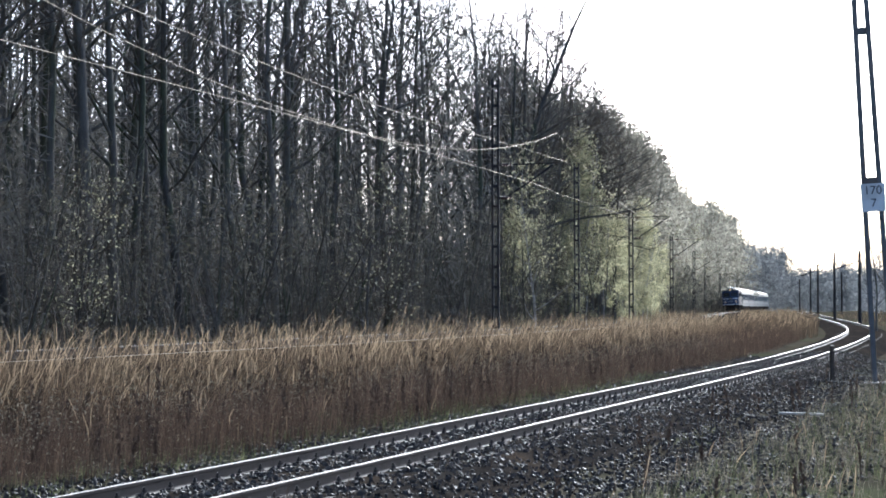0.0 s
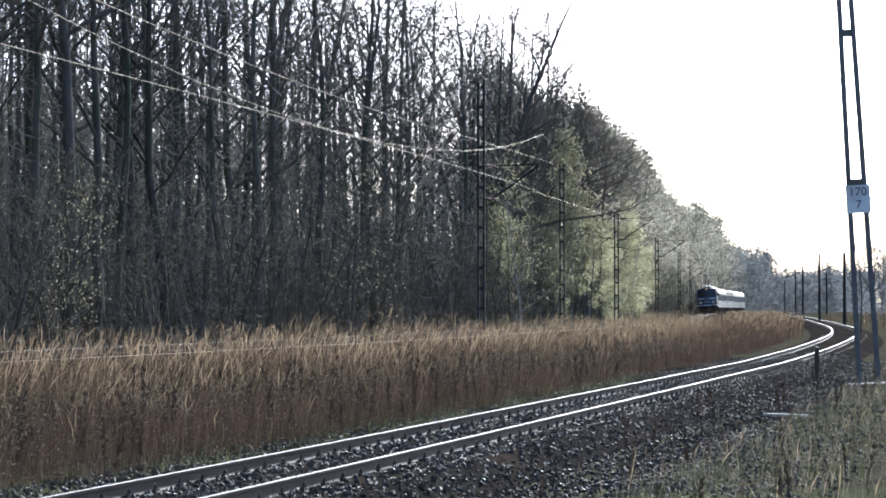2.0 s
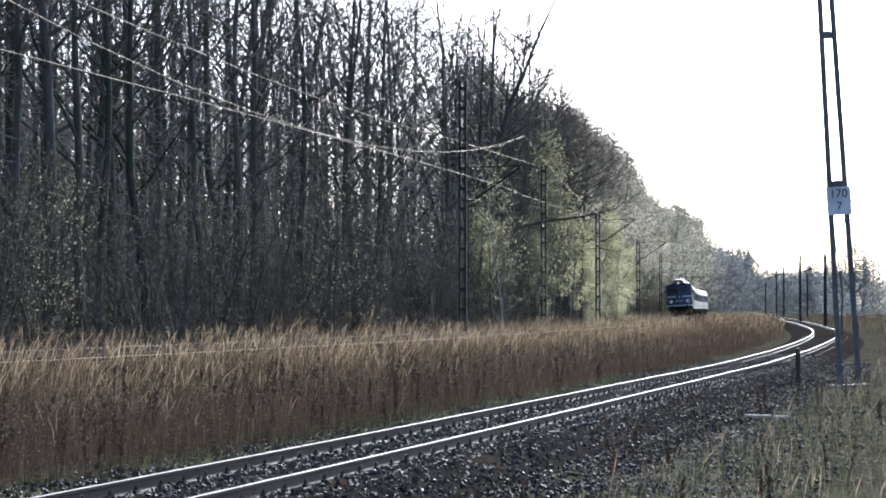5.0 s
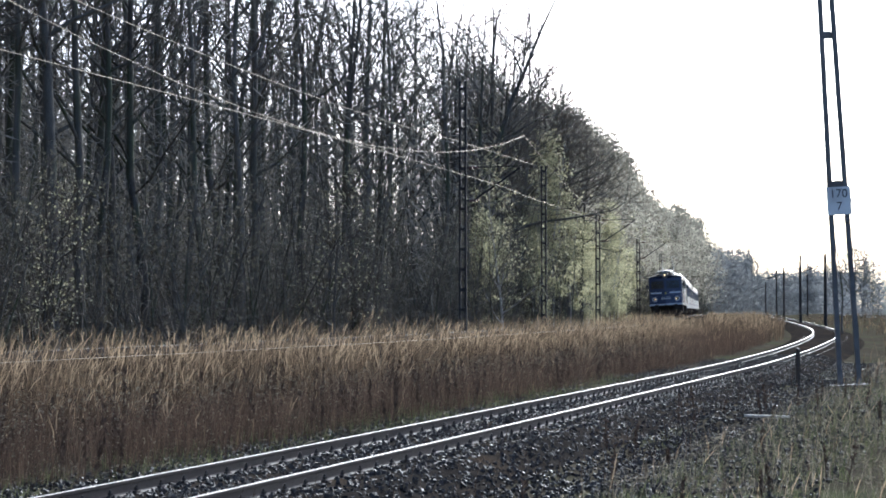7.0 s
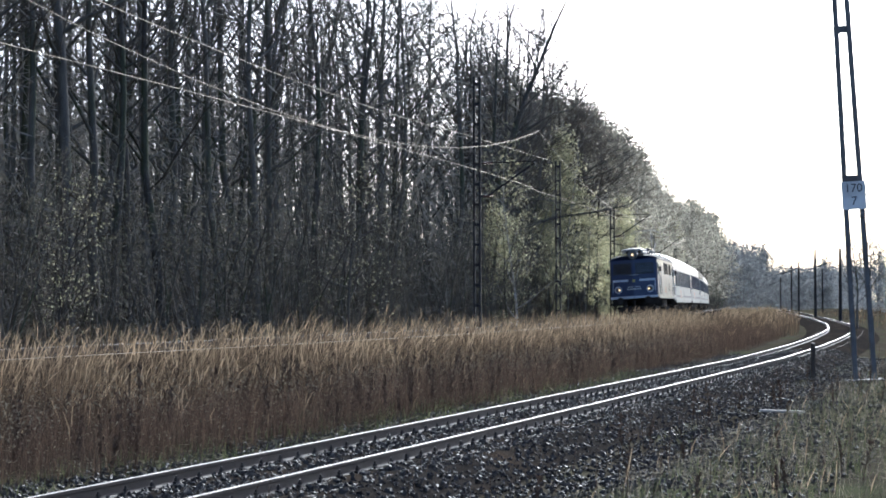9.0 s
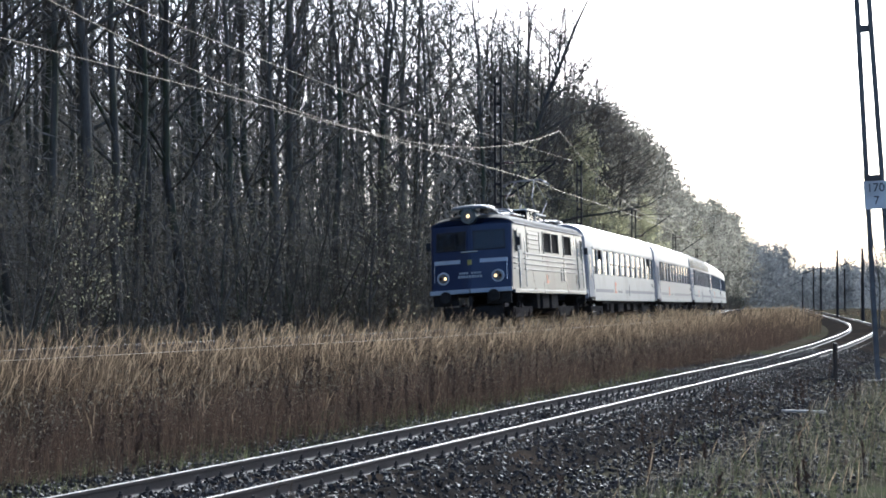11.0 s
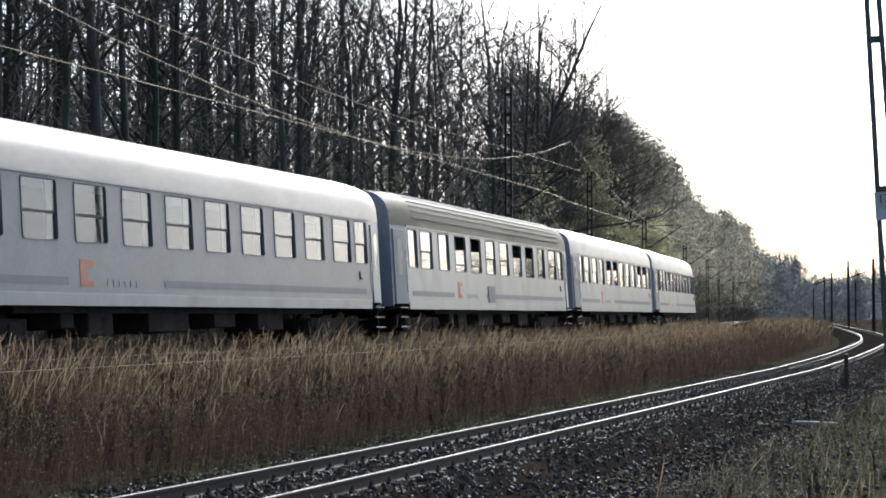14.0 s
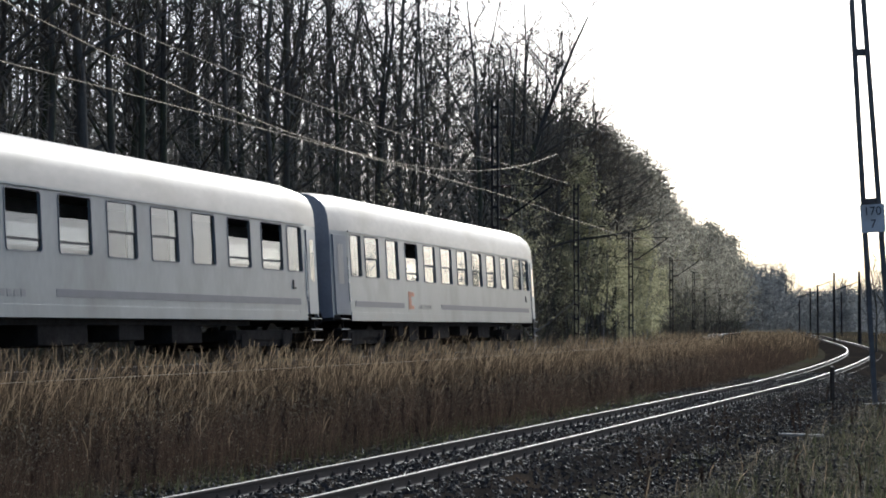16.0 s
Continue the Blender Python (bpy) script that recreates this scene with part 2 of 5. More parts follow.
# ---- plan: the two railway lines ----
RAIL_Z = 1.04      # rail top of the raised main line; the branch line's rail top is 0 beside the camera
WIRE_Z = 6.94      # contact wire
CANT = 3.5         # degrees by which the main line leans into its curve
S_TAB = np.arange(-160.0, 901.0, 2.0)


def main_heading(s):
    s = min(max(s, -120.0), 320.0)
    return 0.2670 - 1.296e-3 * s + 3.357e-6 * s * s


_h = np.array([main_heading(s) for s in S_TAB])
_x = np.concatenate([[0], np.cumsum((np.sin(_h[1:]) + np.sin(_h[:-1])))])
_y = np.concatenate([[0], np.cumsum((np.cos(_h[1:]) + np.cos(_h[:-1])))])
_x += -4.30 - np.interp(0, S_TAB, _x)
_y += 50.99 - np.interp(0, S_TAB, _y)


def main_at(s, off=0.0):
    """Point of the main line at arc length s, off metres to the forest side, and the heading."""
    h = float(np.interp(s, S_TAB, _h))
    return float(np.interp(s, S_TAB, _x)) - math.cos(h) * off, float(np.interp(s, S_TAB, _y)) + math.sin(h) * off, h


def main_x(y):
    return float(np.interp(y, _y, _x))


# branch line: slope dx/dy along y, then integrated
_ny = np.arange(-80.0, 900.0, 2.0)
_ns = np.interp(_ny, [-80, 0, 30, 66, 88, 98, 109, 115, 131, 153, 219, 328, 438], [0.38, 0.329, 0.297, 0.29, 0.279, 0.26, 0.219, 0.197, 0.175, 0.164, 0.151, 0.155, 0.183])
_nx = np.concatenate([[0], np.cumsum((_ns[1:] + _ns[:-1]))])
_nx += 0.29 - np.interp(30.55, _ny, _nx)


def near_x(y):
    """Centre of the branch line at y."""
    return float(np.interp(y, _ny, _nx))


def near_z(y):
    """Rail top of the branch line, which climbs to the main line's level."""
    return float(np.interp(y, [0, 66, 82, 104, 126, 181, 246, 438], [0.0, 0.02, 0.14, 0.42, 0.58, 0.64, 0.8, 1.1]))


def near_slope(y):
    return float(np.interp(y, _ny, _ns))


def ground_z(x, y):
    """Height of the earth under everything."""
    mx, nx = main_x(y), near_x(y)
    zn = near_z(y) - 0.42
    gap = nx - mx
    if x >= nx - 2.2:
        return float(np.interp(x - nx, [-2.2, 2.0, 3.0, 6, 12, 40, 400], [zn, zn, zn - 0.12, zn + 0.02, zn + 0.35, zn + 0.6, zn + 1.0]))
    if x >= mx - 4:
        return float(np.interp(x - mx, [-4, -2.6, 2.2, min(5.2, gap - 3.5), gap - 2.3], [RAIL_Z - 1.15, RAIL_Z - 0.75, RAIL_Z - 0.75, min(zn + 0.12, RAIL_Z - 0.9), zn]))
    return float(np.interp(mx - x, [4, 6, 9, 14, 40, 75, 140, 500], [RAIL_Z - 1.15, RAIL_Z - 1.25, RAIL_Z - 0.9, RAIL_Z - 0.6, RAIL_Z + 3.2, RAIL_Z + 9, RAIL_Z + 14, RAIL_Z + 16]))


# ---- ground, ballast, rails ----
def build_ground():
    ys = list(np.arange(-120, -20, 10)) + list(np.arange(-20, 130, 1.5)) + list(np.arange(130, 420, 5)) + [450, 500, 600, 800, 1200, 2000, 3500]
    verts, faces = [], []
    for y in ys:
        mx, nx = main_x(min(y, 800)), near_x(min(y, 800))
        xs = [mx - d for d in (2500, 800, 300, 140, 90, 60, 40, 28, 20, 14, 11, 9, 7.5, 6, 5, 4, 3.2, 2.6)]
        xs += [mx + k for k in (0, 2.2, 3.2)]
        a, b = mx + 3.2, nx - 2.2
        xs += [a + (b - a) * k / 7 for k in range(1, 8)]
        xs += [nx + d for d in (0, 2.0, 2.5, 3, 3.6, 4.4, 5.2, 6, 7, 8, 9.5, 11, 13, 16, 22, 30, 45, 80, 160, 400, 1200, 3000)]
        for x in xs:
            z = ground_z(x, min(y, 600)) + 0.07 * noise.noise((x * 0.7, y * 0.7, 0)) + 0.2 * noise.noise((x * 0.11, y * 0.11, 3))
            if abs(x - mx) < 3.3 or abs(x - nx) < 2.6:
                z = ground_z(x, min(y, 600))
            verts.append((x, y, z))
    n = len(xs)
    for i in range(len(ys) - 1):
        for k in range(n - 1):
            faces.append((i * n + k, i * n + k + 1, (i + 1) * n + k + 1, (i + 1) * n + k))
    tagged(link_mesh("ground", verts, faces, M_SOIL, smooth=True), "brown earth with leaf litter, moss and trodden grass", "ground", kind="structure")


def line_frame(main, u):
    """Centre, rail-top height, unit tangent and right-hand normal of a line; u is s for the main line, y for the branch."""
    if main:
        x, y, h = main_at(u)
        return x, y, RAIL_Z, (math.sin(h), math.cos(h)), (math.cos(h), -math.sin(h))
    k = math.atan(near_slope(u))
    return near_x(u), u, near_z(u), (math.sin(k), math.cos(k)), (math.cos(k), -math.sin(k))


def sweep(name, main, us, profile, mat, parent=None, label="", closed=True, smooth=False):
    verts, faces, n = [], [], len(profile)
    for u in us:
        x, y, z, t, r = line_frame(main, u)
        lean = math.tan(radians(CANT)) if main else 0.0
        verts += [(x + r[0] * o, y + r[1] * o, z + dz + lean * max(-1.6, min(1.6, o))) for o, dz in profile]
    for i in range(len(us) - 1):
        for k in range(n if closed else n - 1):
            faces.append((i * n + k, i * n + (k + 1) % n, (i + 1) * n + (k + 1) % n, (i + 1) * n + k))
    return link_mesh(name, verts, faces, mat, parent, label, smooth)


RAIL_FOOT = [(-0.075, -0.172), (0.075, -0.172), (0.075, -0.162), (0.02, -0.142), (0.009, -0.13), (0.009, -0.05), (0.034, -0.038), (0.036, -0.006),
             (-0.036, -0.006), (-0.034, -0.038), (-0.009, -0.05), (-0.009, -0.13), (-0.02, -0.142), (-0.075, -0.162)]
RAIL_HEAD = [(-0.02, -0.0055), (0.02, -0.0055), (0.018, -0.001), (0.012, 0.0), (-0.012, 0.0), (-0.018, -0.001)]


def build_line(main, us, word):
    bed = empty("railway_track")
    tagged(bed, "single railway line, steel rails on %s ballast" % word, "railway track", group="railway lines", kind="structure")
    sweep("ballast", main, us, [(-2.6, -0.62), (-1.55, -0.18), (-0.86, -0.15), (-0.66, -0.16), (0, -0.15), (0.66, -0.16), (0.86, -0.15), (1.55, -0.18), (2.6, -0.62)], M_BALLAST, bed, closed=False, smooth=True)
    for side in (-0.7535, 0.7535):
        rail = sweep("rail", main, us, [(side + o, z) for o, z in RAIL_FOOT], M_RAIL, bed, "rusty steel rail with a worn bright head")
        sweep("rail_head", main, us, [(side + o, z) for o, z in RAIL_HEAD], M_RAILTOP, rail, "polished running surface")
    return bed


build_ground()
branch = build_line(False, [float(v) for v in np.arange(-40, 150, 2)] + [float(v) for v in np.arange(150, 420, 5)], "dark stone")
mainline = build_line(True, [float(v) for v in np.arange(-150, 420, 4)], "dark stone")


def build_sleepers():
    bm = bmesh.new()
    box(bm, (0, 0, -0.235), (2.55, 0.25, 0.14), 0.012)
    me_s = bpy.data.meshes.new("sleeper")
    bm.to_mesh(me_s)
    bm.free()
    me_s.materials.append(M_SLEEPER)
    bm = bmesh.new()
    box(bm, (0, 0, -0.158), (0.34, 0.15, 0.014))
    for dx in (-0.105, 0.105):
        box(bm, (dx, 0, -0.135), (0.05, 0.1, 0.03))
        cyl(bm, (dx, 0, -0.14), (dx, 0, -0.06), 0.016, n=6)
        cyl(bm, (dx, 0, -0.115), (dx, 0, -0.085), 0.028, n=6)
    me_c = bpy.data.meshes.new("fastening")
    bm.to_mesh(me_c)
    bm.free()
    me_c.materials.append(M_RAIL)
    y = 14.0
    i = 0
    while y < 120 and i < 165:
        x, yy, z, t, r = line_frame(False, y)
        rz = math.degrees(math.atan2(r[1], r[0]))
        sl = new("sleeper", me_s)
        sl.parent = branch
        sl.matrix_basis = pose(x, yy, z, 0, 0, rz + random.uniform(-0.6, 0.6))
        if y < 70:
            for side in (-0.7535, 0.7535):
                fa = new("fastening", me_c)
                fa.parent = sl
                fa.matrix_basis = pose(side, 0, 0)
        y += 0.62 / math.sqrt(1 + near_slope(y) ** 2)
        i += 1


def stone_field(name, count, place, size, parent, label):
    """Many small angular stones in one mesh."""
    base = np.array([(1, 0, 0), (-1, 0, 0), (0, 1, 0), (0, -1, 0), (0, 0, 1), (0, 0, -1)], float)
    tri = [(0, 2, 4), (2, 1, 4), (1, 3, 4), (3, 0, 4), (2, 0, 5), (1, 2, 5), (3, 1, 5), (0, 3, 5)]
    rng = np.random.default_rng(5)
    verts, faces = [], []
    for i in range(count):
        x, y, z = place(rng)
        q = Euler(rng.uniform(0, 6.28, 3)).to_matrix()
        s = size * rng.uniform(0.5, 1.25) * rng.uniform(0.6, 1.3, 3)
        jig = base * s + rng.uniform(-0.3, 0.3, (6, 3)) * size
        m = np.array(q)
        p = jig @ m.T + (x, y, z)
        k = len(verts)
        verts += [tuple(v) for v in p]
        faces += [(a + k, b + k, c + k) for a, b, c in tri]
    ob = link_mesh(name, verts, faces, M_STONE, parent)
    return tagged(ob, label, kind="stuff")


def near_ballast(rng):
    y = 14 + 66 * rng.random() ** 1.6
    o = rng.uniform(-3.5, 4.3) if rng.random() < 0.86 else 4.0 + 2.4 * rng.random() ** 1.7
    x, yy, z, t, r = line_frame(False, y)
    px, py = x + r[0] * o, yy + r[1] * o
    if abs(o) > 2.05:
        rough = 0.07 * noise.noise((px * 0.7, py * 0.7, 0)) + 0.2 * noise.noise((px * 0.11, py * 0.11, 3))
        return px, py, ground_z(px, py) + max(rough, 0.0) + rng.uniform(0.0, 0.045)
    dz = np.interp(abs(o), [0, 0.9, 1.55, 2.6], [-0.15, -0.15, -0.18, -0.6])
    if 0.66 < abs(o) < 0.86:
        dz -= 0.03
    return px, py, z + dz + rng.uniform(-0.01, 0.015)


# ---- grass ----
def blades(name, count, place, height, width, lean, mat, label, seed=1, plume=None, segs=3, parent=None):
    """Bent tapering blades in one mesh; plume adds a feathery head to each."""
    rng = np.random.default_rng(seed)
    xy = place(rng, count)
    n = len(xy)
    gz = np.array([ground_z(x, y) for x, y in xy]) - 0.03
    tuft = np.array([noise.noise((px * 0.45, py * 0.3, 31)) for px, py in xy])
    h = height * rng.uniform(0.4, 1.15, n) * (1 + 0.45 * tuft)
    az = rng.uniform(0, 2 * np.pi, n)
    ln = lean * rng.uniform(0.2, 1.0, n) * h
    # a light wind leans everything the same way
    dx, dy = np.cos(az) * ln + 0.06 * h, np.sin(az) * ln
    turn = rng.uniform(0, np.pi, n)
    wx, wy = np.cos(turn) * width, np.sin(turn) * width * 0.6
    verts = np.empty((n, segs * 2 + 1, 3))
    for k in range(segs):
        f = k / segs
        b = f ** 1.8
        wd = 1 - 0.6 * f
        for j, sg in ((0, -1), (1, 1)):
            verts[:, 2 * k + j, 0] = xy[:, 0] + dx * b + sg * wx * wd
            verts[:, 2 * k + j, 1] = xy[:, 1] + dy * b + sg * wy * wd
            verts[:, 2 * k + j, 2] = gz + h * f
    verts[:, -1, 0], verts[:, -1, 1], verts[:, -1, 2] = xy[:, 0] + dx, xy[:, 1] + dy, gz + h * (1 - 0.12 * lean)
    faces = []
    m = segs * 2 + 1
    for i in range(n):
        o = i * m
        for k in range(segs - 1):
            a = o + 2 * k
            faces.append((a, a + 1, a + 3, a + 2))
        faces.append((o + m - 3, o + m - 2, o + m - 1))
    ob = tagged(link_mesh(name, verts.reshape(-1, 3).tolist(), faces, mat, parent), label, "grass", kind="stuff")
    if plume:
        pick = rng.random(n) < plume
        tip = verts[pick, -1]
        hh, k = h[pick], int(pick.sum())
        ang = rng.uniform(0, 2 * np.pi, k)
        ddx, ddy = dx[pick] * 0.25 + 0.02 * np.cos(ang), dy[pick] * 0.25 + 0.02 * np.sin(ang)
        L = rng.uniform(0.2, 0.4, k)
        droop = rng.normal(0.035, 0.06, k)
        wide = 0.008 if width < 0.01 else 0.016
        tx, ty = np.cos(ang + 1.3) * wide, np.sin(ang + 1.3) * wide
        pv = np.empty((k, 6, 3))
        for j, (f, w) in enumerate(((-0.75, 0.3), (-0.75, -0.3), (-0.25, 1.0), (-0.25, -1.0), (0.25, 0.45), (0.25, -0.45))):
            pv[:, j, 0] = tip[:, 0] + ddx * f * 2 + tx * w + droop * (f + 0.75) ** 2
            pv[:, j, 1] = tip[:, 1] + ddy * f * 2 + ty * w
            pv[:, j, 2] = tip[:, 2] + L * f
        pf = []
        for i in range(k):
            o = i * 6
            pf += [(o, o + 1, o + 3, o + 2), (o + 2, o + 3, o + 5, o + 4)]
        tagged(link_mesh("grass_plumes", pv.reshape(-1, 3).tolist(), pf, M_PLUME, ob), "pale feathery seed heads", kind="stuff")
    return ob


def strip_place(y0, y1, power, lo, hi, f0=0.0, f1=1.0):
    """Points between the lines: lo and hi are metres right of the main line and left of the branch, f0 to f1 the share of the strip."""
    def place(rng, n):
        y = y0 + (y1 - y0) * rng.random(n) ** power
        a = np.interp(y, _y, _x) + lo
        b = np.interp(y, _ny, _nx) - hi
        f = f0 + (f1 - f0) * rng.random(n)
        x = a + (b - a) * f
        clump = np.array([noise.noise((px * 0.9, py * 0.9, 7)) for px, py in zip(x, y)])
        keep = clump > rng.uniform(-0.7, 0.35, n)
        return np.stack([x[keep], y[keep]], 1)
    return place


def belt_place(y0, y1, power, lo, hi):
    """Points on the shoulder of the main line, lo to hi metres towards the branch."""
    def place(rng, n):
        y = y0 + (y1 - y0) * rng.random(n) ** power
        x = np.interp(y, _y, _x) + lo + (hi - lo) * rng.random(n)
        return np.stack([x, y], 1)
    return place


def right_place(y0, y1, power, lo, hi):
    def place(rng, n):
        y = y0 + (y1 - y0) * rng.random(n) ** power
        x = np.interp(y, _ny, _nx) + lo + (hi - lo) * rng.random(n)
        clump = np.array([noise.noise((px * 0.8, py * 0.8, 17)) for px, py in zip(x, y)])
        keep = clump > rng.uniform(-0.5, 0.5, n)
        return np.stack([x[keep], y[keep]], 1)
    return place


def weeds(count, place, height, label, seed):
    """Dead dock plants: a stiff dark stalk with knobbly seed clusters on its upper half."""
    rng = np.random.default_rng(seed)
    xy = place(rng, count)
    r = random.Random(seed)
    V, F = [], []
    for x, y in xy:
        H = height * r.uniform(0.6, 1.2)
        st = limb(r, Vector((x, y, ground_z(x, y) - 0.05)), Vector((r.gauss(0, .1), r.gauss(0, .1), 1)), H, 0.06, 3)
        tube(V, F, st, 0.009, 0.004, 4)
        for k in range(28):
            f = r.uniform(0.4, 1.0) * 3
            b = st[min(int(f), 2)].lerp(st[min(int(f), 2) + 1], f - min(int(f), 2)) + Vector((r.gauss(0, .018), r.gauss(0, .018), 0))
            u = Vector((r.gauss(0, .5), r.gauss(0, .5), 1)).normalized()
            v = u.orthogonal().normalized()
            L, w = r.uniform(0.02, 0.06), r.uniform(0.011, 0.022)
            q = len(V)
            V.extend([tuple(b - u * L), tuple(b + v * w), tuple(b + u * L), tuple(b - v * w)])
            F.append((q, q + 1, q + 2, q + 3))
    tagged(link_mesh("dead_weeds", V, F, M_STALK), label, "weeds", kind="stuff")


def speckles(name, count, place, height, label, seed):
    """Small husks and seed heads hanging at all heights in the dead herbs."""
    r = random.Random(seed)
    V, F = [], []
    for x, y in place(np.random.default_rng(seed), count):
        c = Vector((x, y, ground_z(x, y) + height * r.uniform(0.15, 1.05)))
        u = Vector((r.gauss(0, 1), r.gauss(0, 1), r.gauss(0, 1))).normalized()
        v = u.orthogonal().normalized()
        L, w = r.uniform(0.012, 0.035), r.uniform(0.006, 0.014)
        q = len(V)
        V.extend([tuple(c - u * L), tuple(c + v * w), tuple(c + u * L), tuple(c - v * w)])
        F.append((q, q + 1, q + 2, q + 3))
    tagged(link_mesh(name, V, F, M_STRAW), label, "plant litter", kind="stuff")


def litter(name, count, place, label, seed):
    """Dead leaves, broken stems and bits of straw lying about."""
    r = random.Random(seed)
    V, F = [], []
    for x, y in place(np.random.default_rng(seed), count):
        c = Vector((x, y, ground_z(x, y) + r.uniform(0.0, 0.07)))
        u = Vector((r.gauss(0, 1), r.gauss(0, 1), r.gauss(0, .45))).normalized()
        v = (u.orthogonal() + Vector((r.gauss(0, .4), r.gauss(0, .4), 0))).normalized()
        L, w = r.uniform(0.02, 0.12), r.uniform(0.006, 0.025)
        q = len(V)
        V.extend([tuple(c - u * L), tuple(c + v * w), tuple(c + u * L), tuple(c - v * w)])
        F.append((q, q + 1, q + 2, q + 3))
    tagged(link_mesh(name, V, F, M_STRAW), label, "plant litter", kind="stuff")


def build_grass():
    litter("plant_litter", 26000, right_place(14, 75, 1.5, 3.3, 12.0), "dead leaves and broken straw on the verge", 41)
    litter("plant_litter", 9000, right_place(14, 75, 1.4, -4.6, -2.0), "dead leaves and straw at the foot of the reeds", 42)
    blades("reed_grass", 52000, strip_place(16, 110, 1.25, 2.7, 3.3, 0.0, 0.5), 1.22, 0.0036, 0.24, M_DRY, "tall dry beige reed grass between the lines", 1, plume=0.26)
    blades("dead_herbs", 60000, strip_place(16, 110, 1.25, 2.7, 3.1, 0.36, 1.0), 0.92, 0.0034, 0.42, M_WEED, "tangled brown dead herbs in front of the reeds", 15, plume=0.012)
    speckles("seed_heads", 30000, strip_place(16, 80, 1.2, 2.7, 3.2, 0.3, 1.0), 0.95, "small dry seed heads and husks among the herbs", 16)
    blades("reed_grass", 12000, strip_place(110, 330, 1.2, 3.0, 2.6), 1.22, 0.012, 0.2, M_DRY, "tall dry reed grass far along the line", 2, plume=0.35)
    blades("reed_grass", 20000, belt_place(20, 130, 1.5, 1.75, 3.6), 1.18, 0.0045, 0.3, M_DRY, "tall dry grass on the shoulder of the raised line", 12, plume=0.35)
    blades("green_grass", 6000, right_place(15, 60, 1.1, -3.9, -2.2), 0.32, 0.006, 0.6, M_GREENGRASS, "short fresh grass at the foot of the reeds", 3)
    blades("verge_grass", 22000, right_place(15, 80, 1.4, 3.9, 12.0), 0.42, 0.004, 0.7, M_STRAW, "dry tussocky grass on the verge", 4, plume=0.04)
    blades("reed_grass", 45, right_place(17, 55, 1.2, 4.8, 11.0), 0.8, 0.004, 0.4, M_DRY, "single reed stems with pale heads on the verge", 14, plume=0.75)
    blades("verge_grass", 22000, right_place(14, 60, 1.3, 4.2, 12.0), 0.34, 0.0045, 0.6, M_GREENGRASS, "patchy green grass on the verge", 5)
    blades("verge_grass", 6000, right_place(80, 300, 1.2, 3.2, 22.0), 0.9, 0.018, 0.5, M_DRY, "dry grass along the far verge", 6, plume=0.22)
    weeds(430, strip_place(17, 75, 1.1, 3.6, 2.8, 0.25, 1.0), 1.1, "dark dead dock stalks standing in the reeds", 8)
    weeds(90, right_place(17, 60, 1.2, 1.9, 8.0), 0.7, "dark dead dock stalks on the verge", 9)
    blades("dead_weeds", 1500, right_place(15, 60, 1.2, 1.2, 9.0), 0.6, 0.005, 0.25, M_STALK, "dark dead weed stalks on the verge", 9)


# ---- trees ----
def tube(V, F, pts, r0, r1, n):
    k0 = len(V)
    m = len(pts)
    for i, p in enumerate(pts):
        d = (pts[min(i + 1, m - 1)] - pts[max(i - 1, 0)])
        d.normalize()
        u = d.orthogonal().normalized()
        w = d.cross(u)
        r = r0 + (r1 - r0) * i / (m - 1)
        for k in range(n):
            a = 2 * math.pi * k / n
            V.append(tuple(p + u * (r * math.cos(a)) + w * (r * math.sin(a))))
    for i in range(m - 1):
        for k in range(n):
            a, b = k0 + i * n + k, k0 + i * n + (k + 1) % n
            F.append((a, b, b + n, a + n))


def limb(rng, start, way, length, bend, segs, lift=0.0):
    pts, p, d = [start.copy()], start.copy(), way.normalized()
    for i in range(segs):
        d = (d + Vector((rng.gauss(0, bend), rng.gauss(0, bend), rng.gauss(0, bend) + lift))).normalized()
        p = p + d * (length / segs)
        pts.append(p)
    return pts


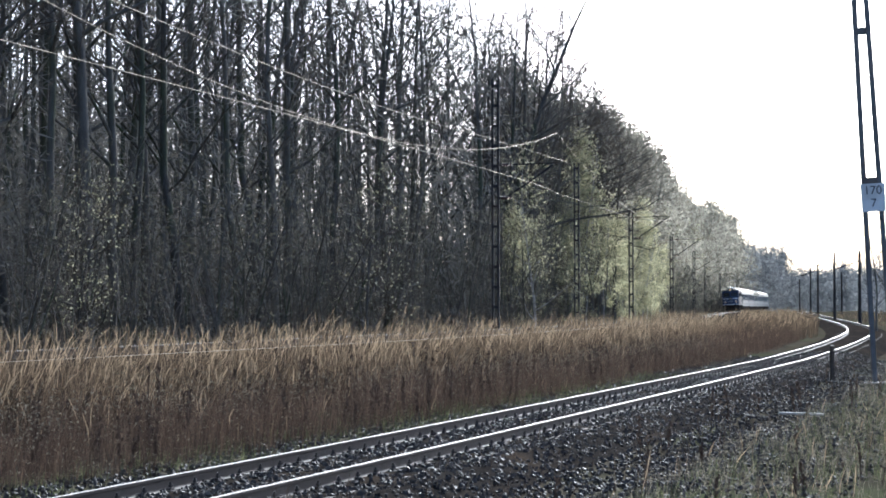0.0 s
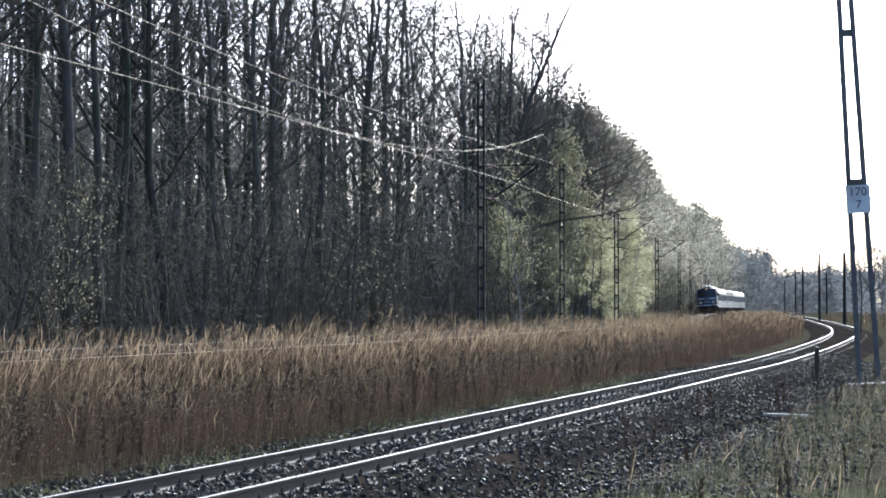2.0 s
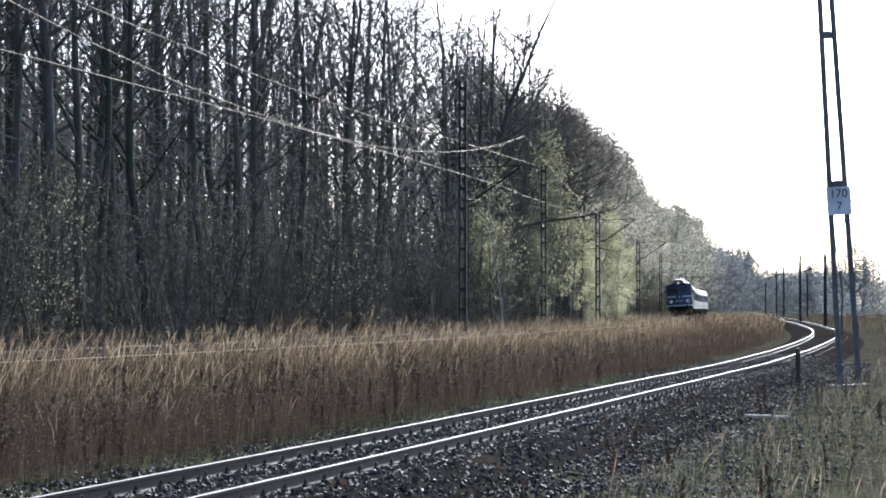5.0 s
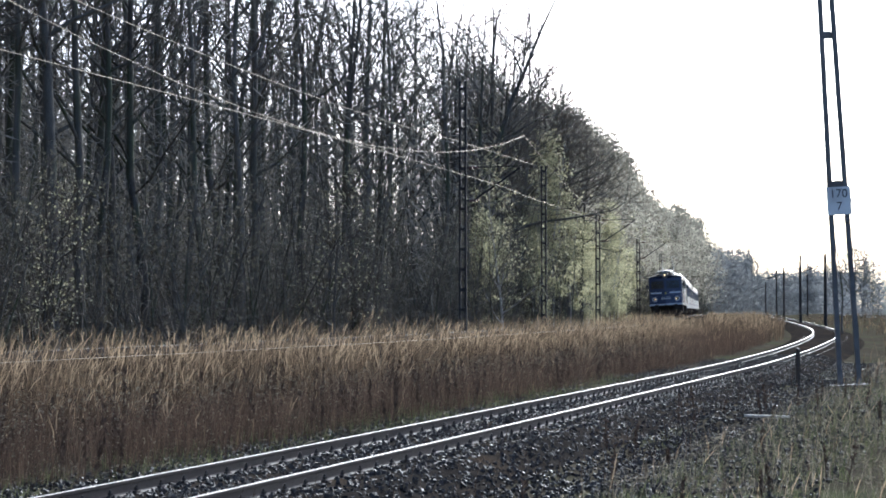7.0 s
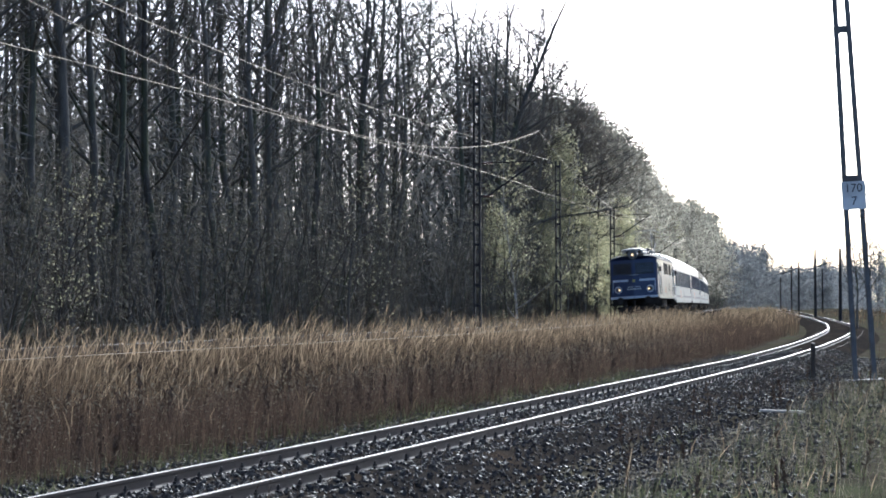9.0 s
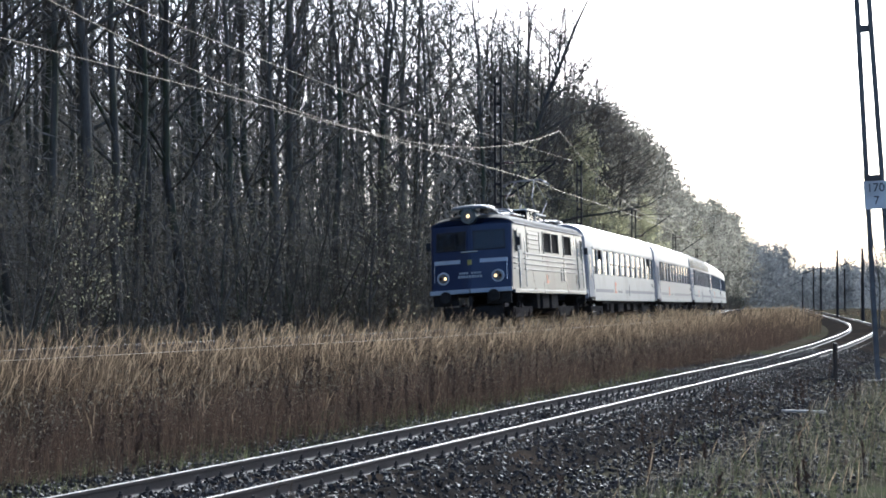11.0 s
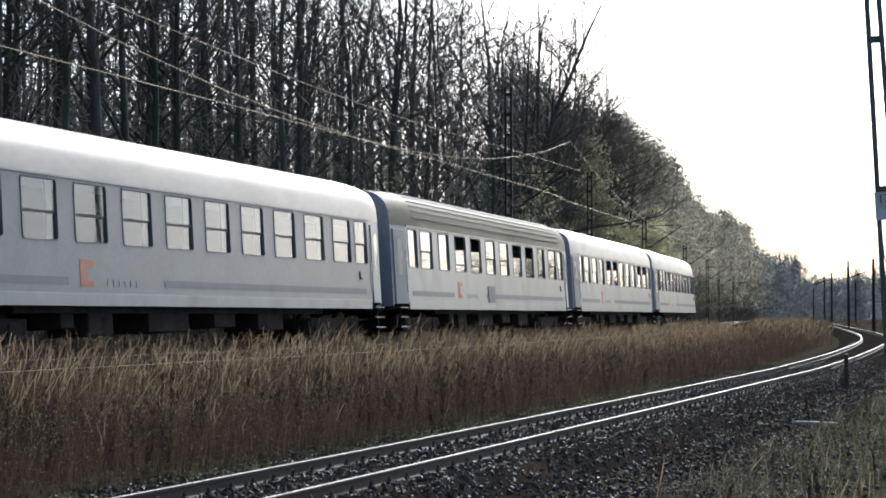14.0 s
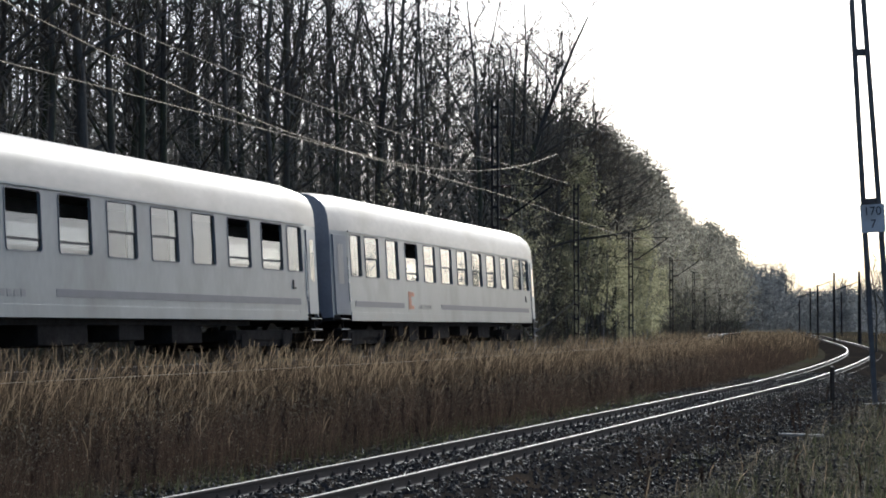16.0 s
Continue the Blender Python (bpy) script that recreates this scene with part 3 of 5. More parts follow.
def tree_meshes(seed, height, girth, first, spread, leafy, limbs=15, subs=6, twigs=5, reach=0.0):
    """Trunk, twig crown and leaf meshes of one tree kind."""
    rng = random.Random(seed)
    TV, TF, CV, CF, LV, LF = [], [], [], [], [], []
    trunk = limb(rng, Vector((0, 0, -0.3)), Vector((rng.uniform(-.05, .05), rng.uniform(-.05, .05), 1)), height, 0.06, 9, 0.06)
    tube(TV, TF, trunk, girth, girth * 0.18, 7)

    def on(pts, f):
        f *= len(pts) - 1
        i = min(int(f), len(pts) - 2)
        return pts[i].lerp(pts[i + 1], f - i)

    for i in range(limbs):
        f = first + (0.98 - first) * (i + rng.random()) / limbs
        a = i * 2.4 + rng.uniform(-.5, .5)
        up = 0.55 + 0.7 * f
        way = Vector((math.cos(a) + reach, math.sin(a), up * (1.0 - 0.3 * reach)))
        L = height * spread * (1.25 - f) * rng.uniform(0.7, 1.2)
        r = girth * (1.05 - f) * 0.42 + 0.015
        big = limb(rng, on(trunk, f), way, L, 0.2, 5, 0.07)
        tube(TV, TF, big, r, 0.018, 5)
        for j in range(subs):
            g = 0.25 + 0.75 * (j + rng.random()) / subs
            w2 = (big[-1] - big[0]).normalized() + Vector((rng.gauss(0, .6), rng.gauss(0, .6), rng.gauss(0.2, .45)))
            sub = limb(rng, on(big, g), w2, L * rng.uniform(0.25, 0.55), 0.16, 3, 0.05)
            tube(CV, CF, sub, 0.022, 0.009, 3)
            for k in range(twigs):
                w3 = (sub[-1] - sub[0]).normalized() + Vector((rng.gauss(0, .7), rng.gauss(0, .7), rng.gauss(0.1, .6)))
                st = on(sub, rng.uniform(0.2, 1.0))
                tw = limb(rng, st, w3, rng.uniform(0.5, 1.3), 0.2, 1)
                tube(CV, CF, tw, 0.011, 0.005, 3)
                for _ in range(leafy):
                    c = st.lerp(tw[-1], rng.uniform(0.2, 1.1)) + Vector((rng.gauss(0, .1), rng.gauss(0, .1), rng.gauss(0, .1)))
                    s = rng.uniform(0.03, 0.065) * (1.15 if leafy > 4 else 1.0)
                    u = Vector((rng.gauss(0, 1), rng.gauss(0, 1), rng.gauss(0, 1))).normalized()
                    v = u.orthogonal().normalized()
                    q = len(LV)
                    LV.extend([tuple(c - u * s), tuple(c + v * s * .7), tuple(c + u * s), tuple(c - v * s * .7)])
                    LF.append((q, q + 1, q + 2, q + 3))
    return (TV, TF), (CV, CF), (LV, LF)


def shrub_meshes(seed, height):
    """Several thin stems with fine twigs and small buds."""
    rng = random.Random(seed)
    TV, TF, CV, CF, LV, LF = [], [], [], [], [], []
    for i in range(6):
        st = limb(rng, Vector((rng.gauss(0, .5), rng.gauss(0, .5), -0.2)), Vector((rng.gauss(0, .16), rng.gauss(0, .16), 1)), height * rng.uniform(0.55, 1.0), 0.08, 5, 0.05)
        tube(TV, TF, st, 0.045, 0.012, 4)
        for j in range(16):
            f = 0.08 + 0.9 * (j + rng.random()) / 16
            g = f * 5
            b = st[min(int(g), 4)].lerp(st[min(int(g), 4) + 1], g - min(int(g), 4))
            br = limb(rng, b, Vector((rng.gauss(0, 1), rng.gauss(0, 1), rng.uniform(.1, 1.3))), rng.uniform(0.7, 2.0) * (1.25 - 0.6 * f), 0.15, 1, 0.04)
            tube(CV, CF, br, 0.014, 0.005, 3)
            for k in range(9):
                c = br[0].lerp(br[-1], rng.uniform(0.15, 1.1)) + Vector((rng.gauss(0, .16), rng.gauss(0, .16), rng.gauss(0, .16)))
                s = rng.uniform(0.03, 0.06)
                u = Vector((rng.gauss(0, 1), rng.gauss(0, 1), rng.gauss(0, 1))).normalized()
                v = u.orthogonal().normalized()
                q = len(LV)
                LV.extend([tuple(c - u * s), tuple(c + v * s * .6), tuple(c + u * s), tuple(c - v * s * .6)])
                LF.append((q, q + 1, q + 2, q + 3))
    return (TV, TF), (CV, CF), (LV, LF)


def round_meshes(seed, height, reach, count, size, girth=0.2):
    """A broad forest-edge tree whose crown is a cloud of small bud clusters, clumped, with gaps."""
    rng = random.Random(seed)
    trunk, crown, _ = tree_meshes(seed, height * 0.96, girth, 0.18, min(0.26, reach / height * 1.2), 0, 12, 4, 2)
    LV, LF = [], []
    clumps = []
    lots = 75 if reach > 3 else 42
    for i in range(lots):
        f = rng.random() ** 0.8
        z = height * (0.14 + 0.84 * f)
        r = reach * math.sin(math.pi * min(1.0, 0.22 + 0.8 * f)) ** 0.7 * rng.uniform(0.35, 1.05)
        a = rng.uniform(0, 2 * math.pi)
        clumps.append((Vector((r * math.cos(a), r * math.sin(a), z)), rng.uniform(0.5, 1.15) * min(1.0, reach / 3.4)))
    for i in range(count):
        c, w = clumps[rng.randrange(lots)]
        c = c + Vector((rng.gauss(0, w), rng.gauss(0, w), rng.gauss(0, w * 0.8)))
        u = Vector((rng.gauss(0, 1), rng.gauss(0, 1), rng.gauss(0, 1))).normalized()
        v = u.orthogonal().normalized()
        s = size * rng.uniform(0.5, 1.3)
        q = len(LV)
        LV.extend([tuple(c - u * s), tuple(c + v * s * .55), tuple(c + u * s), tuple(c - v * s * .55)])
        LF.append((q, q + 1, q + 2, q + 3))
    return trunk, crown, (LV, LF)


def make_tree(name, meshes, bark, leaf, label):
    root = empty(name)
    link_mesh("trunk", *meshes[0], bark, root, smooth=True)
    link_mesh("crown", *meshes[1], M_TWIG, root)
    if meshes[2][0]:
        link_mesh("leaves", *meshes[2], leaf, root)
    return tagged(root, label, "tree", group="forest edge trees")


def build_forest():
    rng = random.Random(3)
    kinds = []
    for i in range(5):
        kinds.append(make_tree("bare_tree", tree_meshes(10 + i, rng.uniform(21.5, 25), rng.uniform(0.17, 0.25), 0.25 + 0.05 * i, 0.27, 0, 14, 5, 3), M_BARK, M_BUD, "tall bare grey-barked deciduous tree at the forest edge"))
    for i in range(3):
        kinds.append(make_tree("budding_tree", tree_meshes(30 + i, rng.uniform(20, 23), 0.18, 0.22, 0.21, 2, 14, 5, 4), M_BARK, M_BUD, "tall deciduous tree just coming into leaf"))
    leafy = [make_tree("young_tree", tree_meshes(50 + i, (7, 9, 11)[i], (0.06, 0.07, 0.09)[i], 0.12, 0.24, (2, 6, 6)[i], 14, 5, 4), (M_BARK, M_BIRCH, M_BIRCH)[i], M_LEAF, "young tree with fresh yellow-green leaves at the forest edge") for i in range(3)]
    shrubs = [make_tree("budding_shrub", shrub_meshes(60 + i, (8.5, 10, 7.5, 9.5)[i]), M_BARK, M_BUD, "twiggy budding shrub at the forest edge") for i in range(4)]
    rounds = [make_tree("budding_tree", round_meshes(80 + i, 21 + i, 4.2 + 0.4 * i, 6500, 0.17), M_BARK, M_CROWN, "broad tree with a hazy olive-grey budding crown") for i in range(2)]
    far_rounds = [make_tree("budding_tree", round_meshes(90 + i, 20 + i, 4.6, 1900, 0.27), M_BARK, M_CROWN, "distant broad tree with a dense grey budding crown") for i in range(2)]
    used = set()

    def put(k, x, y, s=1.0, turn=None):
        m = pose(x, y, ground_z(x, y), rng.uniform(-2, 2), rng.uniform(-2, 2), rng.uniform(0, 360) if turn is None else turn) @ Matrix.Scale(s, 4)
        if k.name not in used:
            used.add(k.name)
            k.matrix_basis = m
            return
        c = copy_thing(k, pose(0, 0, 0))
        c.matrix_basis = m

    # the front rows
    s = -30.0
    while s < 620:
        step = 1.7 if s < 12 else 2.9 if s < 60 else 3.4 if s < 125 else 7.5 if s < 330 else 14.0
        edge = 11.0 if s < 60 else max(6.5, 11.0 - (s - 60) * 0.03)
        for row in range(3 if s < 40 else 2):
            off = edge + row * 3.4 + rng.uniform(-1.2, 1.4) + (2.5 if s > 125 else 0.0)
            x, y, h = main_at(s + rng.uniform(-1.5, 1.5), off)
            k = kinds[rng.randrange(8)] if s > 55 else kinds[rng.randrange(5)]
            if rng.random() < 0.8:
                put(k, x, y, rng.uniform(0.85, 1.1))
        s += step
    # broad crowns hang over the line farther along
    s = 112.0
    while s < 640:
        off = 8.4 + rng.uniform(-0.8, 1.2) + (1.5 if s < 150 else 0.0)
        x, y, h = main_at(s, off)
        put((rounds if s < 330 else far_rounds)[rng.randrange(2)], x, y, rng.uniform(0.86, 1.08) * (0.95 if 130 < s < 190 else 0.9 if s > 455 else 1.2 if s > 335 else 1.0))
        if rng.random() < 0.6:
            x, y, h = main_at(s + 2.5, off + 5.5)
            put((rounds if s < 330 else far_rounds)[rng.randrange(2)], x, y, rng.uniform(1.0, 1.14))
        s += (5.2 if s < 330 else 8.5) * rng.uniform(0.8, 1.2)
    # a wall of budding shrubs and small trees closes the edge
    s = -28.0
    while s < 600:
        edge = 8.9 if s < 60 else max(5.6, 8.9 - (s - 60) * 0.03)
        x, y, h = main_at(s, edge + rng.uniform(-0.7, 1.6))
        put(shrubs[rng.randrange(4)], x, y, rng.uniform(0.65, 1.15) * (1.0 if s < 40 else 1.2 if s < 300 else 1.7))
        s += (1.9 if s < 90 else 3.4 if s < 300 else 8.0) * rng.uniform(0.8, 1.2)
    # young leafy trees before them
    for s0, off, k, sc in ((26.5, 7.0, 0, 1.12), (165, 7.0, 1, 1.3), (175, 6.8, 2, 1.25), (183, 6.6, 1, 1.5), (192, 6.5, 0, 1.6), (205, 6.4, 2, 1.2), (0.5, 7.4, 0, 0.8), (64.5, 6.7, 2, 1.0), (76, 9.0, 2, 1.3), (230, 6.4, 1, 1.5), (260, 6.2, 2, 1.5)):
        x, y, h = main_at(s0, off)
        put(leafy[k], x, y, sc)
    for i in range(16):
        y = 118 + 13 * i + rng.uniform(-4, 4)
        x = near_x(y) + rng.uniform(9, 13) + i * 0.5
        put(shrubs[i % 4] if i % 3 else leafy[0], x, y, rng.uniform(0.45, 0.85))
    for x, y, sc in ((42.0, 200.0, 0.42), (47.0, 214.0, 0.5), (52.0, 236.0, 0.45)):
        put(kinds[1], x, y, sc)
    wide = make_tree("bare_tree", tree_meshes(77, 25, 0.34, 0.25, 0.42, 0, 22, 8, 6), M_BARK, M_BUD, "broad bare tree with long overhanging limbs")
    for s0, off, sc in ((76, 11.5, 1.0), (90, 11.6, 1.0)):
        x, y, h = main_at(s0, off)
        put(wide, x, y, sc)
    # trees that stretch their limbs out over the line, towards the light
    reaching = [make_tree("bare_tree", tree_meshes(120 + i, 21.5 + i, 0.24, 0.42, 0.3, 0, 17, 7, 6, reach=1.15), M_BARK, M_BUD, "bare tree stretching dark limbs out towards the line") for i in range(2)]
    reaching.append(make_tree("bare_tree", tree_meshes(131, 19.0, 0.26, 0.55, 0.62, 0, 18, 9, 6, reach=1.5), M_BARK, M_BUD, "bare tree with long limbs hanging out over the line"))
    for s0, off, j, sc, turn in ((95, 8.2, 2, 0.94, 0), (101, 7.4, 2, 0.88, -16), (82, 10.4, 0, 1.02, 8), (88, 10.2, 1, 0.98, -14), (94, 9.8, 0, 0.98, -22), (99, 9.6, 1, 0.9, 12), (104, 9.0, 0, 0.88, 20), (100, 6.6, 1, 0.8, -8), (104, 6.4, 0, 0.78, 14), (101, 8.0, 0, 0.84, 2), (72, 11.0, 1, 1.02, -5)):
        x, y, h = main_at(s0, off)
        put(reaching[j], x, y, sc, turn)
    # slender trees in fresh leaf, lit through from behind
    slender = [make_tree("young_tree", round_meshes(140 + i, 15.0, 1.75 + 0.25 * i, 4200, 0.115, 0.09), M_BIRCH, M_LEAF, "slender young tree covered in small yellow-green leaves") for i in range(2)]
    for s0, off, j, sc in ((92, 7.2, 0, 1.05), (94.5, 7.9, 1, 0.84), (90, 8.0, 1, 0.62), (104, 6.0, 1, 0.62), (107, 5.7, 0, 0.5), (110, 6.2, 0, 0.7), (123, 5.4, 1, 0.8), (127, 5.2, 0, 0.76), (120, 5.9, 0, 0.62), (133, 5.2, 1, 0.58), (146, 5.0, 0, 0.6), (66, 8.4, 0, 0.55), (84, 7.4, 0, 0.5), (87, 8.2, 1, 0.66), (99, 6.6, 0, 0.72), (113, 6.4, 1, 0.66), (116, 5.6, 0, 0.5), (138, 5.4, 1, 0.66), (74, 8.6, 1, 0.5)):
        x, y, h = main_at(s0, off)
        put(slender[j], x, y, sc)
    for x, y, sc in ((25.6, 120.0, 0.34), (27.5, 124.0, 0.42)):
        put(kinds[0], x, y, sc)
    for k in kinds + leafy:
        if k.name not in used:
            x, y, h = main_at(200 + 9 * len(used), 15)
            put(k, x, y)


def brush(name, count, place, height, label, mat, seed, forks=3):
    rng = random.Random(seed)
    V, F = [], []
    for i in range(count):
        x, y = place(rng)
        H = height * rng.uniform(0.4, 1.2)
        st = limb(rng, Vector((x, y, ground_z(x, y) - 0.1)), Vector((rng.gauss(0, .15), rng.gauss(0, .15), 1)), H, 0.12, 3, 0.05)
        tube(V, F, st, 0.012 + 0.004 * H, 0.006, 3)
        for j in range(forks):
            b = st[1].lerp(st[-1], rng.random())
            tube(V, F, limb(rng, b, Vector((rng.gauss(0, 1), rng.gauss(0, 1), rng.uniform(.2, 1.2))), H * rng.uniform(0.2, 0.45), 0.15, 2), 0.012, 0.004, 3)
    tagged(link_mesh(name, V, F, mat), label, "undergrowth", kind="stuff")


def build_woods():
    rng = random.Random(11)

    def deep(r):
        if r.random() < 0.68:
            x, y, h = main_at(-60 + 130 * r.random(), 17 + 105 * r.random() ** 1.2)
        else:
            x, y, h = main_at(40 + 420 * r.random(), 15 + 22 * r.random())
        return x, y
    # trunks deep in the wood, bare
    V, F = [], []
    for i in range(1250):
        x, y = deep(rng)
        H = rng.uniform(14, 20)
        z = ground_z(x, y)
        st = limb(rng, Vector((x, y, z - 0.3)), Vector((0, 0, 1)), H, 0.03, 4, 0.1)
        tube(V, F, st, rng.uniform(0.1, 0.2), 0.04, 5)
        for j in range(7):
            b = st[1].lerp(st[-1], rng.random())
            br = limb(rng, b, Vector((rng.gauss(0, 1), rng.gauss(0, 1), rng.uniform(.4, 1.6))), rng.uniform(2, 4.5), 0.15, 2, 0.06)
            tube(V, F, br, 0.035, 0.008, 3)
            for _ in range(2):
                c = br[0].lerp(br[-1], rng.random())
                tube(V, F, limb(rng, c, Vector((rng.gauss(0, 1), rng.gauss(0, 1), rng.gauss(.4, .8))), rng.uniform(0.8, 1.8), 0.2, 1), 0.014, 0.005, 3)
    tagged(link_mesh("woodland", V, F, M_BARK), "dense bare wood behind the forest edge", "woodland", kind="stuff")

    # tangled dead branches and last year's leaves fill the depth of the wood
    V, F = [], []
    for i in range(232000):
        lot = rng.random()
        if lot < 0.065:
            s0, off = 18 + 90 * rng.random(), 9.5 + 26 * rng.random()
            tall, fine = 9 + 15 * rng.random(), 1.3
        elif lot < 0.72:
            s0, off = -60 + 150 * rng.random(), 11.5 + 75 * rng.random() ** 1.3
            tall, fine = (10.5 * rng.random() if rng.random() < 0.5 else 22.0 * rng.random()), 1.1 if off < 28 else 2.4
        elif lot < 0.94:
            s0, off = 50 + 400 * rng.random() ** 1.3, 9.0 + 22 * rng.random() ** 1.2
            tall, fine = 19.0 * rng.random() ** 1.4, 1.8
        else:
            s0, off = 300 + 350 * rng.random(), 6.5 + 20 * rng.random()
            tall, fine = 17.0 * rng.random() ** 1.2, 2.2
        x, y, h = main_at(s0, off)
        c = Vector((x, y, ground_z(x, y) + tall))
        u = Vector((rng.gauss(0, 1), rng.gauss(0, 1), rng.gauss(0, 1.1))).normalized()
        v = u.orthogonal().normalized()
        low = max(0.0, 1 - tall / 8)
        L, w = fine * rng.uniform(0.15, 0.5), fine * (rng.uniform(0.015, 0.04) + 0.06 * low * rng.random())
        q = len(V)
        V.extend([tuple(c - u * L), tuple(c + v * w), tuple(c + u * L), tuple(c - v * w)])
        F.append((q, q + 1, q + 2, q + 3))
    tagged(link_mesh("thicket", V, F, M_THICKET), "dim tangle of branches and dead leaves inside the wood", "thicket", kind="stuff")

    def edge(r):
        s = -40 + 330 * r.random() ** 1.5
        x, y, h = main_at(s, 7.5 + 18 * r.random() ** 1.5)
        return x, y
    brush("undergrowth", 2600, edge, 4.0, "thick brown undergrowth and saplings along the forest edge", M_TWIG, 21, 3)
    # far woods round the bend and across the line, distance haze put into their colour
    V, F = [], []
    for i in range(460):
        if rng.random() < 0.62:
            y = rng.uniform(480, 900)
            x = y * rng.uniform(0.14, 0.21)
        else:
            y = rng.uniform(170, 520)
            x = near_x(y) + rng.uniform(14, 70)
        H = rng.uniform(15, 22) if x < 0.168 * y else rng.uniform(8, 14)
        z = ground_z(x, min(y, 600))
        st = limb(rng, Vector((x, y, z - 0.3)), Vector((0, 0, 1)), H, 0.04, 4, 0.1)
        tube(V, F, st, 0.16, 0.04, 4)
        for j in range(16):
            b = st[1].lerp(st[-1], rng.random())
            br = limb(rng, b, Vector((rng.gauss(0, 1), rng.gauss(0, 1), rng.uniform(.3, 1.6))), H * rng.uniform(.14, .3), 0.15, 2, 0.06)
            tube(V, F, br, 0.05, 0.02, 3)
            for _ in range(3):
                c = br[0].lerp(br[-1], rng.random())
                tube(V, F, limb(rng, c, Vector((rng.gauss(0, 1), rng.gauss(0, 1), rng.gauss(.5, .8))), rng.uniform(1.2, 2.8), 0.2, 1), 0.045, 0.018, 3)
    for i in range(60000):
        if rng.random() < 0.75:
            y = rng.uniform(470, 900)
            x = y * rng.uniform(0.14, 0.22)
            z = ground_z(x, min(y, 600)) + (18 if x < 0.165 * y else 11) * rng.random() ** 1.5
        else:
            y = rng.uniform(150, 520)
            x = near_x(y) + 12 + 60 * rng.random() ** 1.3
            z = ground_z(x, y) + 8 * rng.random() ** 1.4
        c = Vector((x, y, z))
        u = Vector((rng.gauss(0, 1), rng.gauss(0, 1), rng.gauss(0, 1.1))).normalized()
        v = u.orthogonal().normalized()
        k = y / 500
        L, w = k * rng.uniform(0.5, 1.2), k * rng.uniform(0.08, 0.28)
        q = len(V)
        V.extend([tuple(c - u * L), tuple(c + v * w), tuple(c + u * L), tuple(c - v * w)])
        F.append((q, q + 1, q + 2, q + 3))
    tagged(link_mesh("far_woods", V, F, M_FARWOOD_HAZE), "distant bare trees, haze put into their pale colour", "woodland", kind="stuff")


build_grass()
build_forest()
build_woods()


# ---- overhead line ----
def build_mast(s, top, arm=True, lat=2.9, lattice=True):
    """Two-legged steel mast on the forest side with a cantilever over the main line."""
    x, y, h = main_at(s, lat)
    z = ground_z(x, y)
    root = empty("catenary_mast", pose(x, y, z, 0, 0, math.degrees(-h)))
    H = top - z
    for dx in (-0.13, 0.13):
        bm = bmesh.new()
        box(bm, (dx, 0, H / 2), (0.09, 0.14, H))
        part("leg", bm, M_MAST, root)
    k = 0.8
    while k < H:
        for dy in (-0.075, 0.075):
            part("batten", boxes(((0, dy, k), (0.3, 0.008, 0.12))), M_MAST, root)
        k += 0.9
    part("footing", boxes(((0, 0, 0.05), (0.75, 0.75, 0.5)), bevel=0.04), M_CONCRETE, root)
    zc = WIRE_Z - z
    if arm:
        part("strut", rod([(0.1, 0, zc - 0.2), (0.5, 0, zc - 0.18), (lat - 0.3, 0, zc + 1.25)], 0.045), M_MAST, root, "diagonal cantilever tube")
        part("tie", rod([(0.1, 0, zc + 1.28), (lat - 0.2, 0, zc + 1.33)], 0.025), M_MAST, root)
        part("steady_arm", rod([(lat - 1.5, 0, zc + 0.6), (lat - 1.1, 0, zc + 0.25), (lat + 0.1, 0, zc + 0.05)], 0.016), M_MAST, root)
        for zz in (zc - 0.19, zc + 1.28):
            bm = bmesh.new()
            for j in range(5):
                cyl(bm, (0.3 + 0.09 * j, 0, zz), (0.35 + 0.09 * j, 0, zz), 0.085, 0.05, 10)
            part("insulator", bm, M_INSUL, root)
    return tagged(root, "weathered two-legged steel catenary mast beside the raised line", "catenary mast", group="catenary masts")


def wire_thing(name, pts, r, label, extra=()):
    root = empty(name)
    V, F = [], []
    tube(V, F, [Vector(p) for p in pts], r, r, 5)
    link_mesh("wire", V, F, M_WIRE, root)
    for a, b in extra:
        part("dropper", rod([a, b], 0.005, 4), M_WIRE, root)
    return tagged(root, label, "overhead wire", group="overhead wires")


def over_main(s, off, z):
    x, y, h = main_at(s, off)
    return (x, y, z)


MAST_S = [-27.0, 33.0, 83.0, 127.5, 196.0, 255.0, 312.0]
MAST_TOP = [12.0, 12.1, 8.75, 8.6, 9.1, 9.0, 9.0]
MESS_TOP = [9.6, 9.6, 8.15, 8.1, 8.1, 8.1, 8.1]
MESS_SAG = [2.62, 1.5, 1.1, 1.1, 1.1, 1.1]


